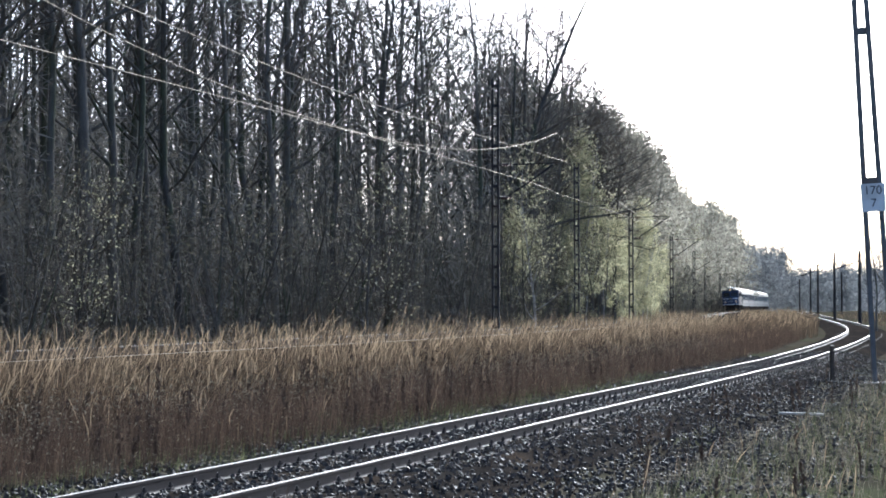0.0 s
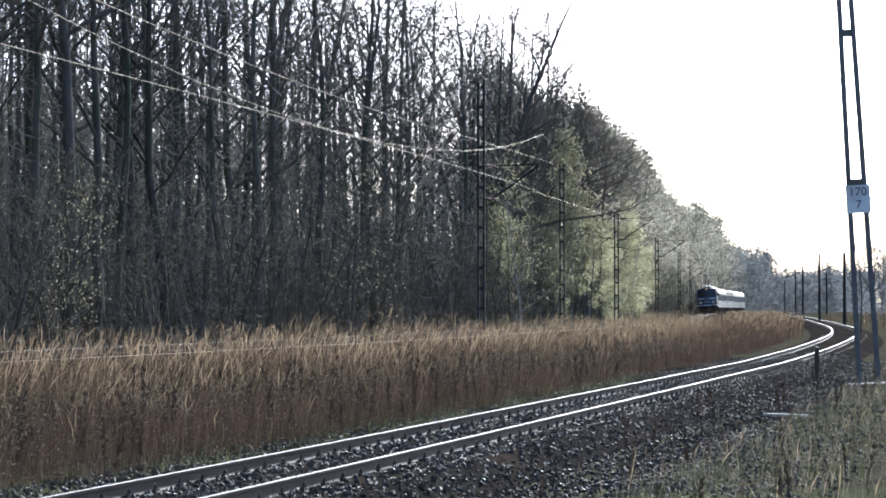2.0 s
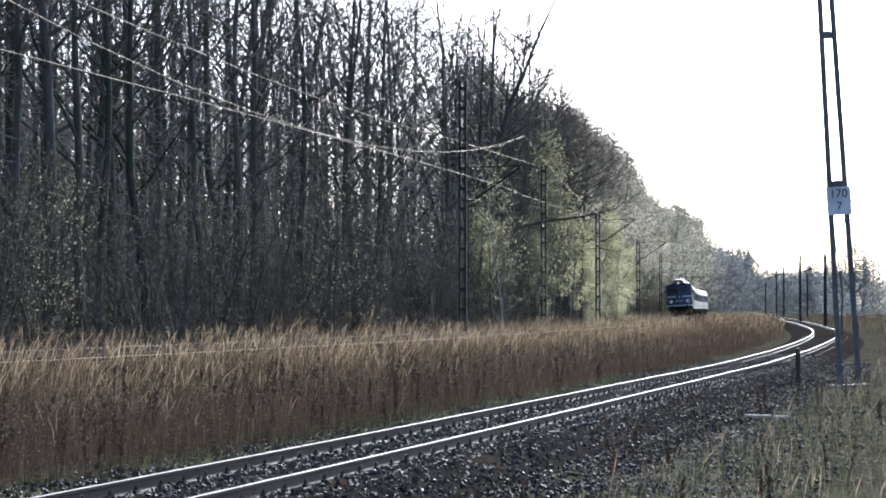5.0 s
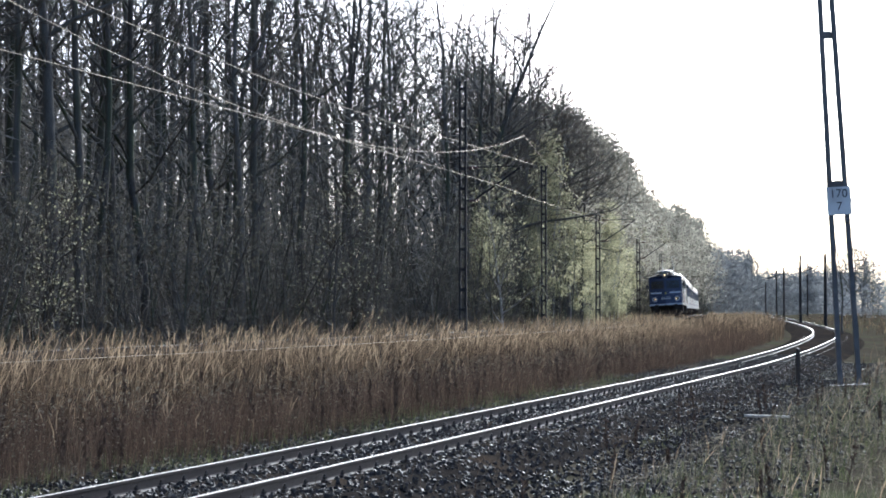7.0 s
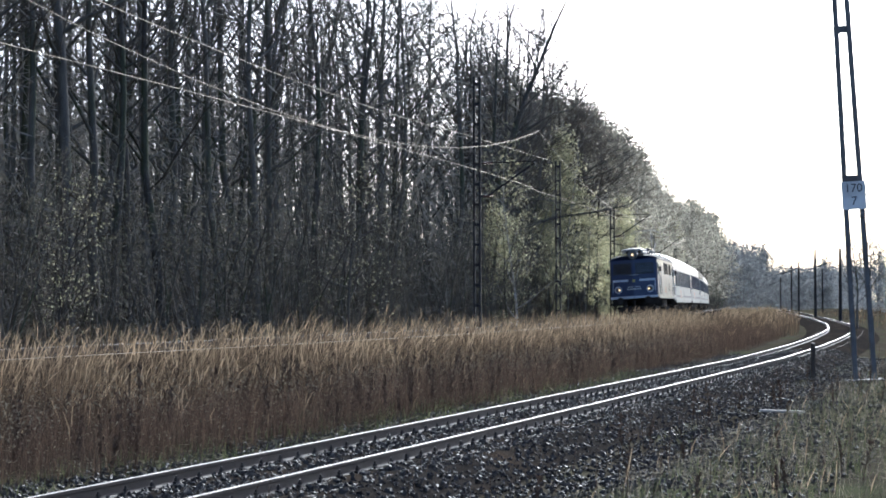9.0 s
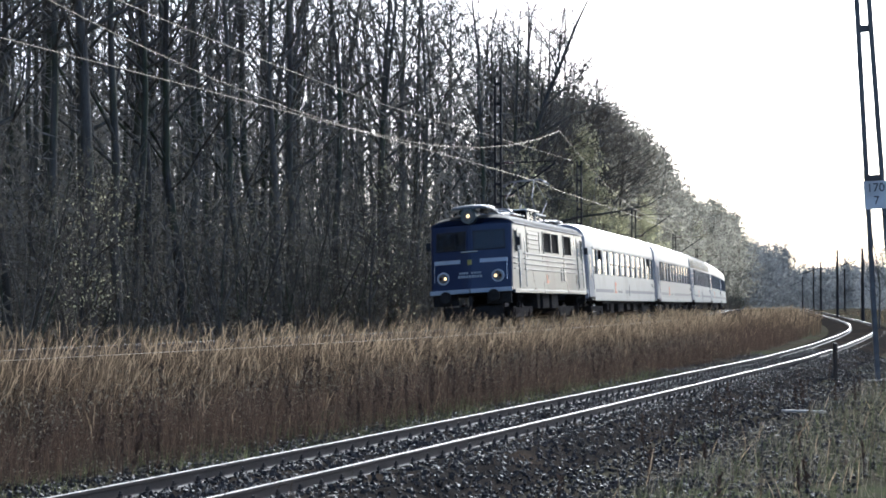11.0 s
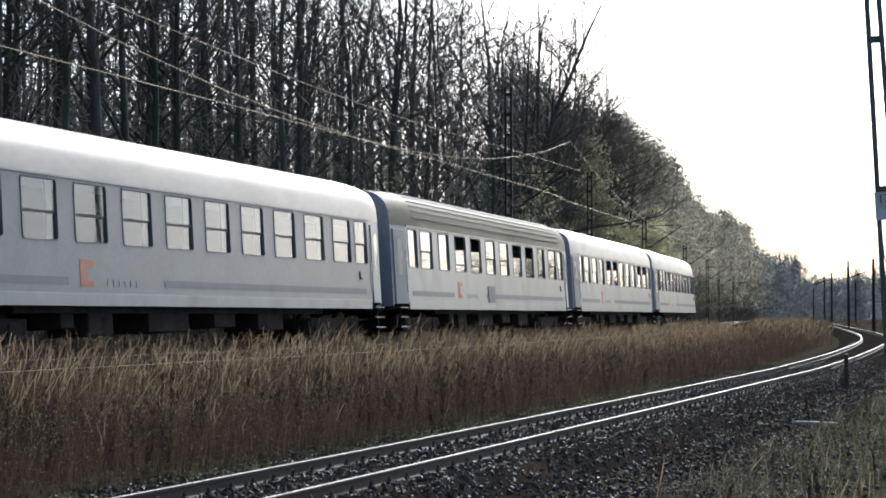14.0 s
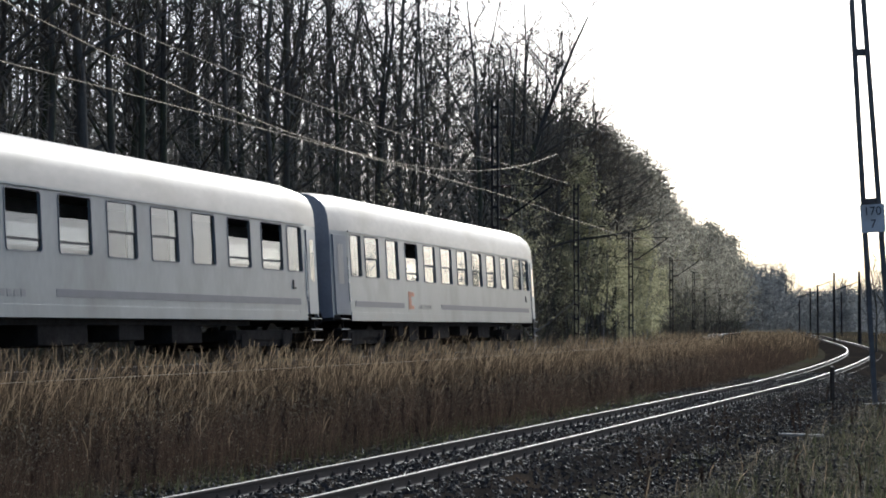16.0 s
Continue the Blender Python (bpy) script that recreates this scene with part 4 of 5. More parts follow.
def build_overhead():
    for s, top in zip(MAST_S, MAST_TOP):
        build_mast(s, top)
    build_mast(67.0, 10.9, arm=False, lat=4.6)
    # contact wire, slack messenger that sinks to it at mid span, and a feeder on the mast heads
    contact, messenger, drops = [], [], []
    for i, (a, b) in enumerate(zip(MAST_S[:-1], MAST_S[1:])):
        for k in range(12):
            f = k / 12
            s = a + (b - a) * f
            sag = 4 * f * (1 - f)
            p = over_main(s, 0.15 * math.cos(math.pi * f), WIRE_Z)
            q = over_main(s, 0.1, max(MESS_TOP[i] + (MESS_TOP[i + 1] - MESS_TOP[i]) * f - MESS_SAG[i] * sag, WIRE_Z + 0.05))
            contact.append(p)
            messenger.append(q)
            if k % 3 == 1 and q[2] - p[2] > 0.15:
                drops.append((p, q))
    feeder = [over_main(s, 3.0 + 1.7 * max(0.0, (s - 30) / 34), 9.02 + 0.00105 * (s - 13.0) ** 2 - 0.0009 * max(0.0, s - 30.0) ** 2) for s in range(-40, 67, 4)]
    wire_thing("contact_wire", contact, 0.0075, "bare contact wire hung over the raised line")
    wire_thing("messenger_wire", messenger, 0.0065, "slack messenger wire with droppers to the contact wire", drops)
    wire_thing("feeder_wire", feeder, 0.008, "bare feeder wire along the mast heads")


def build_sign_mast():
    """Leaning lattice mast beside the branch line with its kilometre board."""
    x, y = 12.17, 56.0
    z = ground_z(x, y)
    m = pose(x, y, z, 0, -3.2, 0)
    root = empty("lattice_mast", m)
    H = 14.0

    def leg_x(k):
        return 0.285 - 0.009 * k

    for sg in (-1, 1):
        bm = loft([[(sg * leg_x(k) + a, b, k) for a, b in ((-.065, -.07), (.065, -.07), (.065, .07), (-.065, .07))] for k in (-0.4, H)])
        part("leg", bm, M_MASTGREY, root)
    for k in (6.1, 10.6, 13.0):
        part("batten", boxes(((0, 0.075, k), (2 * leg_x(k) + 0.06, 0.012, 0.22))), M_MASTGREY, root)
    part("brace", rod([(-0.28, 0, 2.2), (0.28, 0, 2.7)], 0.014), M_MASTGREY, root)
    part("footing", boxes(((0, 0, -0.05), (1.15, 0.7, 0.34)), bevel=0.05), M_CONCRETE, root)
    board = part("board", boxes(((0, -0.1, 5.6), (0.72, 0.02, 0.84)), bevel=0.008), M_SIGN, root, "white enamel kilometre board")
    for text, zz, size in (("170", 5.7, 0.36), ("7", 5.32, 0.36)):
        cu = bpy.data.curves.new("number", "FONT")
        cu.body, cu.size, cu.align_x, cu.extrude = text, size, "CENTER", 0.002
        tmp = bpy.data.objects.new("number", cu)
        scene.collection.objects.link(tmp)
        me = bpy.data.meshes.new_from_object(tmp.evaluated_get(bpy.context.evaluated_depsgraph_get()))
        bpy.data.objects.remove(tmp)
        me.materials.clear()
        me.materials.append(M_INK)
        ob = new("number", me)
        ob.parent = board
        ob.matrix_basis = pose(0, -0.114, zz, 90, 0, 0)
        tagged(ob, "black painted number %s" % text)
    bm = bmesh.new()
    cyl(bm, (0.22, -0.08, 5.0), (0.22, -0.2, 5.0), 0.09, 0.06, 10)
    part("fitting", bm, M_MASTGREY, root)
    part("bracket", rod([(-0.55, 0, 6.0), (-0.2, 0, 6.0), (0.35, 0, 5.65), (1.6, 0.1, 4.8)], 0.012), M_MASTGREY, root)
    tagged(root, "leaning two-legged steel mast with a white kilometre board", "catenary mast", group="catenary masts")


def build_far_poles():
    for px, y, H in ((0.1727, 350, 6.6), (0.1785, 300, 7.8), (0.1824, 250, 7.2), (0.1912, 200, 7.5), (0.2045, 150, 6.2), (0.195, 330, 7.5)):
        x = px * y
        z = ground_z(x, y)
        root = empty("line_pole", pose(x, y, z))
        bm = bmesh.new()
        cyl(bm, (0, 0, -0.3), (0, 0, H), 0.16, 0.1, 8)
        part("post", bm, M_MAST, root)
        part("cross_arm", rod([(-2.2, 0, H - 1.6), (0, 0, H - 0.8)], 0.04), M_MAST, root)
        tagged(root, "dark steel pole of the far overhead line", "pole", group="far poles")


# ---- train ----
def ring(hw, z0, z1, z2, n=9, tum=0.0):
    """Cross-section of a body: sill z0, gutter z1, roof top z2, half width hw. Points (y, z)."""
    pts = [(-hw, z0), (hw, z0), (hw - tum * 0.3, z0 + (z1 - z0) * 0.5), (hw - tum, z1)]
    w = hw - tum
    for k in range(1, n):
        a = math.pi * k / n
        pts.append((w * math.copysign(abs(math.cos(a)) ** 0.75, math.cos(a)), z1 + (z2 - z1) * math.sin(a) ** 0.8))
    pts += [(-w, z1), (-(hw - tum * 0.3), z0 + (z1 - z0) * 0.5)]
    return pts


def side_wall(bm, y, x0, x1, z0, z1, holes, depth=0.05):
    """Outer skin at y from x0..x1, z0..z1 with rectangular holes (xa, xb, za, zb) and their reveals inwards."""
    xs = sorted({x0, x1, *[h[0] for h in holes], *[h[1] for h in holes]})
    zs = sorted({z0, z1, *[h[2] for h in holes], *[h[3] for h in holes]})
    grid = {}

    def v(x, z, yy=y):
        k = (round(x, 4), round(z, 4), round(yy, 4))
        if k not in grid:
            grid[k] = bm.verts.new((x, yy, z))
        return grid[k]

    for xa, xb in zip(xs[:-1], xs[1:]):
        for za, zb in zip(zs[:-1], zs[1:]):
            mx, mz = (xa + xb) / 2, (za + zb) / 2
            if any(h[0] < mx < h[1] and h[2] < mz < h[3] for h in holes):
                continue
            bm.faces.new((v(xa, za), v(xb, za), v(xb, zb), v(xa, zb)))
    yi = y - math.copysign(depth, y)
    for xa, xb, za, zb in holes:
        gx = [x for x in xs if xa <= x <= xb]
        gz = [z for z in zs if za <= z <= zb]
        for z in (za, zb):
            for p, q in zip(gx[:-1], gx[1:]):
                bm.faces.new((v(p, z), v(q, z), v(q, z, yi), v(p, z, yi)))
        for x in (xa, xb):
            for p, q in zip(gz[:-1], gz[1:]):
                bm.faces.new((v(x, p), v(x, q), v(x, q, yi), v(x, p, yi)))


def frame_bars(xa, xb, za, zb, y, w, d, corner=0.06):
    """Rounded rectangular frame round an opening."""
    bm = bmesh.new()

    def loop(inset, yy, c):
        pts = []
        for cx, cz, a0 in ((xb - c - inset, zb - c - inset, 0), (xa + c + inset, zb - c - inset, 90), (xa + c + inset, za + c + inset, 180), (xb - c - inset, za + c + inset, 270)):
            for k in range(4):
                a = radians(a0 + 30 * k)
                pts.append((cx + c * math.cos(a), yy, cz + c * math.sin(a)))
        return pts
    secs = [loop(-w, y - d, corner + w), loop(-w, y + d, corner + w), loop(0, y + d, corner), loop(0, y - d, corner)]
    rings = [[bm.verts.new(p) for p in s] for s in secs]
    n = len(rings[0])
    for a in range(4):
        r0, r1 = rings[a], rings[(a + 1) % 4]
        for k in range(n):
            bm.faces.new((r0[k], r0[(k + 1) % n], r1[(k + 1) % n], r1[k]))
    return bm


def bogie(parent, x):
    bm = boxes(((x, 0, 0.62), (3.4, 2.3, 0.22)), ((x, 1.02, 0.5), (3.5, 0.16, 0.3)), ((x, -1.02, 0.5), (3.5, 0.16, 0.3)))
    for wx in (-1.25, 1.25):
        for sy in (-1.05, 1.05):
            box(bm, (x + wx, sy, 0.48), (0.42, 0.26, 0.34), 0.03)
    bg = part("bogie", bm, M_UNDER, parent)
    for wx in (-1.25, 1.25):
        bm = bmesh.new()
        for sy in (-0.76, 0.76):
            cyl(bm, (x + wx, sy - 0.065, 0.46), (x + wx, sy + 0.065, 0.46), 0.46, n=24)
        cyl(bm, (x + wx, -0.8, 0.46), (x + wx, 0.8, 0.46), 0.08, n=8)
        part("wheelset", bm, M_RAIL, bg)


def buffers(parent, x, sg):
    for y in (-0.875, 0.875):
        bm = bmesh.new()
        cyl(bm, (x, y, 1.05), (x + sg * 0.45, y, 1.05), 0.1, n=12)
        cyl(bm, (x + sg * 0.45, y, 1.05), (x + sg * 0.5, y, 1.05), 0.23, 0.21, n=16)
        part("buffer", bm, M_UNDER, parent)


HW = 1.42
SILL, GUT, TOP = 0.95, 3.33, 4.45
HALF, DOOR_IN = 11.84, 10.42


def build_coach(kinds, dull=False, grey=False, label="", mark=5.2, vent=None):
    """kinds: a letter a window from the front: f fixed pane, s split, o top light open, d frosted."""
    root = empty("coach")
    body_mat = M_COACH_DARK if grey else M_COACH
    # narrow lights at both ends, ten broad ones between them
    wins = []
    for i, k in enumerate(kinds):
        c = 10.08 if i == 0 else -10.08 if i == 11 else 8.66 - 1.924 * (i - 1)
        w = 0.45 if i in (0, 11) else 0.57 if k in "fd" else 0.62
        wins.append((c - w, c + w, 2.16, 3.25, k))
    doors = [(HALF - 0.96, HALF - 0.16), (-HALF + 0.16, -HALF + 0.96)]
    for side in (1, -1):
        bm = bmesh.new()
        side_wall(bm, side * HW, -DOOR_IN - 0.28, DOOR_IN + 0.28, SILL, GUT, [w[:4] for w in wins])
        # the door bays taper inwards to the coach's ends
        for sg in (-1, 1):
            xa, xb, ye = sg * (DOOR_IN + 0.28), sg * HALF, side * (HW - 0.13)
            q = [bm.verts.new(p) for p in ((xa, side * HW, GUT), (xb, ye, GUT), (xb, ye, SILL + 0.16), (xa, side * HW, SILL + 0.16))]
            bm.faces.new(q)
        part("side_wall", bm, body_mat, root, "light grey painted steel side with dust streaks")
        if side == 1:
            part("skirt", boxes(((0, side * (HW + 0.004), SILL + 0.12), (2 * DOOR_IN + 0.56, 0.02, 0.24)), bevel=0.006), M_COACH, root)
            bnd = []
            for xa, xb in ((-DOOR_IN + 0.1, mark - 3.4), (mark + 0.6, DOOR_IN - 0.1)):
                bnd.append((((xa + xb) / 2, HW + 0.004, SILL + 0.46), (xb - xa, 0.006, 0.15)))
            for it in bnd:
                part("stripe", boxes(it), M_BAND, root, "dark grey waistline stripe")
            part("emblem", boxes(((mark, HW + 0.004, SILL + 0.62), (0.28, 0.006, 0.52)), ((mark - 0.28, HW + 0.004, SILL + 0.8), (0.3, 0.006, 0.12)), ((mark - 0.22, HW + 0.004, SILL + 0.42), (0.34, 0.006, 0.1))), M_ORANGE, root, "faded orange emblem")
            bars = [((mark - 1.0 - 0.24 * k, HW + 0.004, SILL + 0.44), (0.16, 0.006, 0.13)) for k in range(6)]
            part("lettering", boxes(*bars), M_COACH_DARK, root, "worn grey lettering")
            if vent:
                vx, vw = vent
                part("vent", boxes(((vx, HW + 0.006, SILL + 0.52), (vw, 0.012, 0.56)), bevel=0.004), M_BAND if vw > 0.5 else M_DOOR, root, "louvred vent panel")
                for k in range(9):
                    part("slat", boxes(((vx, HW + 0.018, SILL + 0.29 + 0.057 * k), (vw - 0.04, 0.014, 0.022))), M_BAND if vw > 0.5 else M_COACH, root)
            part("door_handle", boxes(((-DOOR_IN + 0.55, HW + 0.012, SILL + 0.88), (0.05, 0.03, 0.2)), ((-DOOR_IN + 0.48, HW + 0.012, SILL + 0.79), (0.18, 0.03, 0.04))), M_RUBBER, root, "small dark bracket")
        for xa, xb, za, zb, k in wins:
            win = part("window", frame_bars(xa, xb, za, zb, side * HW, 0.025, 0.014), M_BAND, root, "dark grey window frame")
            yg = side * (HW - 0.04)
            cx, mid = (xa + xb) / 2, za + 0.5
            if k in "fd":
                part("pane", boxes(((cx, yg, (za + zb) / 2), (xb - xa, 0.008, zb - za))), M_GLASS, win)
            else:
                drop = 0.42 if k == "o" else 0.0
                part("pane", boxes(((cx, yg, (za + mid) / 2), (xb - xa, 0.008, mid - za))), M_GLASS, win)
                part("pane", boxes(((cx, yg + side * 0.014, (mid + zb) / 2 - drop), (xb - xa, 0.008, zb - mid))), M_GLASS, win)
                part("rail", boxes(((cx, yg + side * 0.012, mid - drop * 0.7), (xb - xa, 0.03, 0.05))), M_RUBBER, win)
            if side == 1 and k != "o" and (round(cx * 10) % 3):
                part("curtain", boxes(((xa + 0.14, yg - side * 0.05, (za + zb) / 2), (0.24, 0.02, zb - za))), M_CURTAIN, win)
        for xa, xb in doors:
            sg = 1 if xa > 0 else -1
            slope = 0.13 / (HALF - DOOR_IN - 0.28)
            yc = side * (HW - slope * ((xa + xb) / 2 * sg - DOOR_IN - 0.28))
            turn = Matrix.Rotation(-side * sg * math.atan(slope), 3, "Z")
            bm = bmesh.new()
            box(bm, ((xa + xb) / 2, yc + side * 0.012, SILL + 1.22), (xb - xa, 0.045, 2.1), 0.012, turn)
            dr = part("door", bm, M_DOOR, root, "blue-grey entrance door")
            bm = bmesh.new()
            box(bm, ((xa + xb) / 2, yc + side * 0.037, SILL + 1.5), (0.34, 0.012, 1.05), 0.0, turn)
            part("pane", bm, M_GLASS, dr)
            part("handrail", rod([((xa if sg > 0 else xb) - sg * 0.1, yc + side * 0.07, SILL + 0.5), ((xa if sg > 0 else xb) - sg * 0.1, yc + side * 0.07, SILL + 1.7)], 0.016), M_CHROME, dr)
            for k in range(3):
                part("step", boxes((((xa + xb) / 2, side * (HW - 0.12), SILL + 0.05 - 0.27 * k), (0.75, 0.26, 0.03)),
                                   (((xa + xb) / 2 - 0.34, side * (HW - 0.2), SILL + 0.1 - 0.27 * k), (0.04, 0.05, 0.3))), M_UNDER, root)
                # thin bright strip along the outer edge of each step
                part("tread", boxes((((xa + xb) / 2, side * (HW + 0.012), SILL + 0.05 - 0.27 * k), (0.7, 0.012, 0.028))), M_GALV, root, "bright metal strip on the step edge")
    # roof shell, ends, floor
    roof = []
    for x in (-HALF, -HALF + 0.25, -HALF + 0.9, -HALF + 1.8, 0, HALF - 1.8, HALF - 0.9, HALF - 0.25, HALF):
        e = min(1.0, (HALF - abs(x)) / 1.8)
        w = HW - 0.13 * (1 - min(1, (HALF - abs(x)) / 1.6)) + 0.012
        top = TOP - 0.08 * (1 - e) ** 2
        arc = []
        for k in range(15):
            a = math.pi * k / 14
            c = math.cos(a)
            arc.append((x, w * math.copysign(abs(c) ** 0.65, c), GUT + (top - GUT) * math.sin(a) ** 0.65))
        roof.append(arc)
    rf = part("roof", loft(roof, caps=False, closed=False), M_ROOF_DULL if dull else M_ROOF, root, "ribbed dull beige roof" if dull else "silvery sunlit curved roof", smooth=True)
    gl = []
    for side in (1, -1):
        gl.append(((0, side * (HW + 0.02), GUT + 0.0), (2 * DOOR_IN + 0.6, 0.035, 0.04)))
    part("gutter", boxes(*gl), M_COACH, rf)
    if dull:
        for deg in (7, 15, 24, 34, 46, 60, 78):
            a = radians(deg)
            c = math.cos(a)
            yy, zz = (HW + 0.012) * abs(c) ** 0.65, GUT + (TOP - GUT) * math.sin(a) ** 0.65
            part("rib", boxes(((0, yy + 0.005, zz + 0.005), (2 * HALF - 3.7, 0.022, 0.022))), M_BAND, rf, "thin dark roof seam")
    for sg in (-1, 1):
        sec = [(sg * HALF, y, z) for _, y, z in roof[0]] + [(sg * HALF, -(HW - 0.13), SILL + 0.1), (sg * HALF, HW - 0.13, SILL + 0.1)]
        sec2 = [(p[0] - sg * 0.06, p[1], p[2]) for p in sec]
        part("end_wall", loft([sec2, sec]), M_COACH_END, root, "blue-grey end wall")
        bel = bmesh.new()
        box(bel, (sg * (HALF + 0.14), 0, 2.15), (0.3, 1.1, 2.2), 0.1)
        part("gangway_bellows", bel, M_RUBBER, root, "black rubber gangway bellows")
        buffers(root, sg * (HALF - 0.15), sg)
        bogie(root, sg * 8.6)
    part("floor", boxes(((0, 0, SILL + 0.06), (2 * HALF - 0.1, 2 * HW - 0.3, 0.1))), M_UNDER, root)
    # dark sheet added behind the glass, its colour standing for the unlit inside
    part("corridor_wall", boxes(((0, 0.55, 2.15), (2 * HALF - 0.4, 0.03, 2.2)), ((0, -0.9, 1.4), (2 * HALF - 0.4, 0.5, 0.8))), M_INTERIOR_SHADE, root, "dark partition sheet behind the windows, interior shade put into its colour")
    und = []
    for x, w, hgt in ((-4.2, 1.5, 0.5), (-1.6, 1.1, 0.42), (1.2, 1.9, 0.5), (4.2, 1.0, 0.55), (5.5, 0.5, 0.4)):
        und.append(((x, 0.75, SILL - hgt / 2), (w, 0.9, hgt)))
    for it in und:
        part("equipment_box", boxes(it, bevel=0.03), M_UNDER, root)
    part("truss", boxes(((0, 1.2, SILL - 0.06), (15, 0.08, 0.12)), ((0, -1.2, SILL - 0.06), (15, 0.08, 0.12))), M_UNDER, root)
    return tagged(root, label, "railway coach", group="coaches of the train")


def build_loco():
    root = empty("locomotive")
    hw, z0, zg, zt, half = 1.5, 1.22, 3.62, 4.02, 7.05

    def side_end(z):
        """The raked end of the side wall at height z."""
        return half + 0.2 - 0.5 * (z - z0) / (zg - z0)

    def nose(z, y=0.0):
        """How far the two slanting halves of the end wall stand forward at height z, y from the middle."""
        return side_end(z) + 0.14 + 0.24 * (1 - abs(y) / hw)

    def slant(sg, y):
        return Matrix.Rotation(math.copysign(math.atan(0.24 / hw), sg * y), 3, "Z")
    # sides: panelled skin with the big dark grilles
    holes = [(0.12, 1.55, 2.7, 3.46), (-1.44, -0.02, 2.7, 3.46), (-4.1, -2.5, 2.7, 3.46), (6.2, 6.68, 2.6, 3.36), (-6.68, -6.2, 2.6, 3.36)]
    for side in (1, -1):
        bm = bmesh.new()
        side_wall(bm, side * hw, -half, half, z0, zg, holes, 0.06)
        for v in bm.verts:
            if abs(abs(v.co.x) - half) < 1e-4:
                v.co.x = math.copysign(side_end(v.co.z), v.co.x)
        part("side_wall", bm, M_LOCO_GREY, root, "dusty silver-grey panelled side")
        for z in (1.98, 2.17, 2.36, 2.55):
            for xa, xb in ((-4.95, 5.2), (6.3, 6.93), (-6.93, -6.3)):
                if z == 2.55 and abs(xa) != 4.95:
                    continue
                # ribs take a brighter metal than the panels: their sun highlight is painted in
                part("rib", boxes((((xa + xb) / 2, side * (hw + 0.025), z), (xb - xa, 0.07, 0.045)), bevel=0.014), M_GALV, root, "side rib, sun highlight put into its bright colour")
        for z in (2.78, 2.95, 3.12, 3.3):
            part("louvre", boxes(((3.4, side * (hw + 0.014), z), (1.9, 0.055, 0.045)), bevel=0.012), M_LOCO_GREY, root)
        part("louvre_frame", frame_bars(2.3, 4.5, 2.66, 3.44, side * hw, 0.04, 0.02), M_LOCO_GREY, root)
        for xa, xb, za, zb in holes:
            win = part("window", frame_bars(xa, xb, za, zb, side * hw, 0.05, 0.025), M_LOCO_GREY, root)
            if abs(xa) < 5:
                grl = [(((xa + xb) / 2, side * (hw - 0.05), (za + zb) / 2), (xb - xa, 0.02, zb - za))]
                for k in range(9):
                    grl.append((((xa + xb) / 2, side * (hw - 0.03), za + (zb - za) * (k + .5) / 9), (xb - xa, 0.02, 0.03)))
                part("grille", boxes(*grl), M_GRILLE, win, "dark ventilation grille")
            else:
                part("pane", boxes((((xa + xb) / 2, side * (hw - 0.04), (za + zb) / 2), (xb - xa, 0.008, zb - za))), M_GLASS, win)
        for sg in (1, -1):
            dr = part("door", boxes(((sg * 5.75, side * (hw + 0.006), 2.36), (0.72, 0.03, 2.15)), bevel=0.01), M_LOCO_GREY, root, "narrow cab door")
            part("pane", boxes(((sg * 5.75, side * (hw + 0.024), 2.98), (0.36, 0.01, 0.6)), bevel=0.003), M_RUBBER, dr)
            for dx in (-0.5, 0.5):
                part("handrail", rod([(sg * 5.75 + dx, side * (hw + 0.07), 1.35), (sg * 5.75 + dx, side * (hw + 0.07), 3.1)], 0.02), M_CHROME, root)
            part("step", boxes(((sg * 5.75, side * (hw - 0.12), 1.0), (0.5, 0.2, 0.03)), ((sg * 5.75, side * (hw - 0.12), 0.62), (0.5, 0.2, 0.03)), ((sg * 5.75 - 0.25, side * (hw - 0.12), 0.95), (0.03, 0.05, 0.75)), ((sg * 5.75 + 0.25, side * (hw - 0.12), 0.95), (0.03, 0.05, 0.75))), M_UNDER, root)
            mir = part("mirror", boxes(((sg * 6.72, side * (hw + 0.16), 2.95), (0.06, 0.16, 0.3)), bevel=0.02), M_RUBBER, root)
        part("emblem", boxes(((1.0, side * (hw + 0.004), 1.56), (0.45, 0.008, 0.12)), ((1.12, side * (hw + 0.004), 1.74), (0.2, 0.008, 0.18))), M_ORANGE, root, "faded orange emblem")
        part("hatch", boxes(((-1.9, side * (hw + 0.01), 1.85), (0.3, 0.03, 0.5)), ((-2.4, side * (hw + 0.01), 1.85), (0.3, 0.03, 0.5)), bevel=0.01), M_LOCO_GREY, root)
        part("sill_beam", boxes(((0, side * (hw - 0.02), z0 - 0.05), (2 * half, 0.1, 0.14)), bevel=0.02), M_LOCO_GREY, root)
    # ends
    for sg in (1, -1):
        secs = []
        for z in (z0 - 0.02, 1.9, 2.5, 2.56, 3.42, zg):
            e = [(side_end(z) - 0.01, hw), (nose(z, hw - 0.02) - 0.05, hw - 0.02), (nose(z, hw - 0.12), hw - 0.12), (nose(z, 0.06), 0.06)]
            secs.append([(sg * x, y, z) for x, y in e] + [(sg * x, -y, z) for x, y in reversed(e)])
        part("front", loft(secs, caps=False, closed=False), M_BLUE, root, "dark blue cab front in two slanting halves")
        zc = 3.06
        tilt = math.atan(0.5 / (zg - z0))
        for y in (-0.7, 0.7):
            turn = slant(sg, y) @ Matrix.Rotation(-sg * tilt, 3, "Y")
            bm = bmesh.new()
            box(bm, (sg * (nose(zc, y) + 0.008), y, zc), (0.03, 1.16, 0.72), 0.012, turn)
            ws = part("windscreen", bm, M_RUBBER, root)
            bm = bmesh.new()
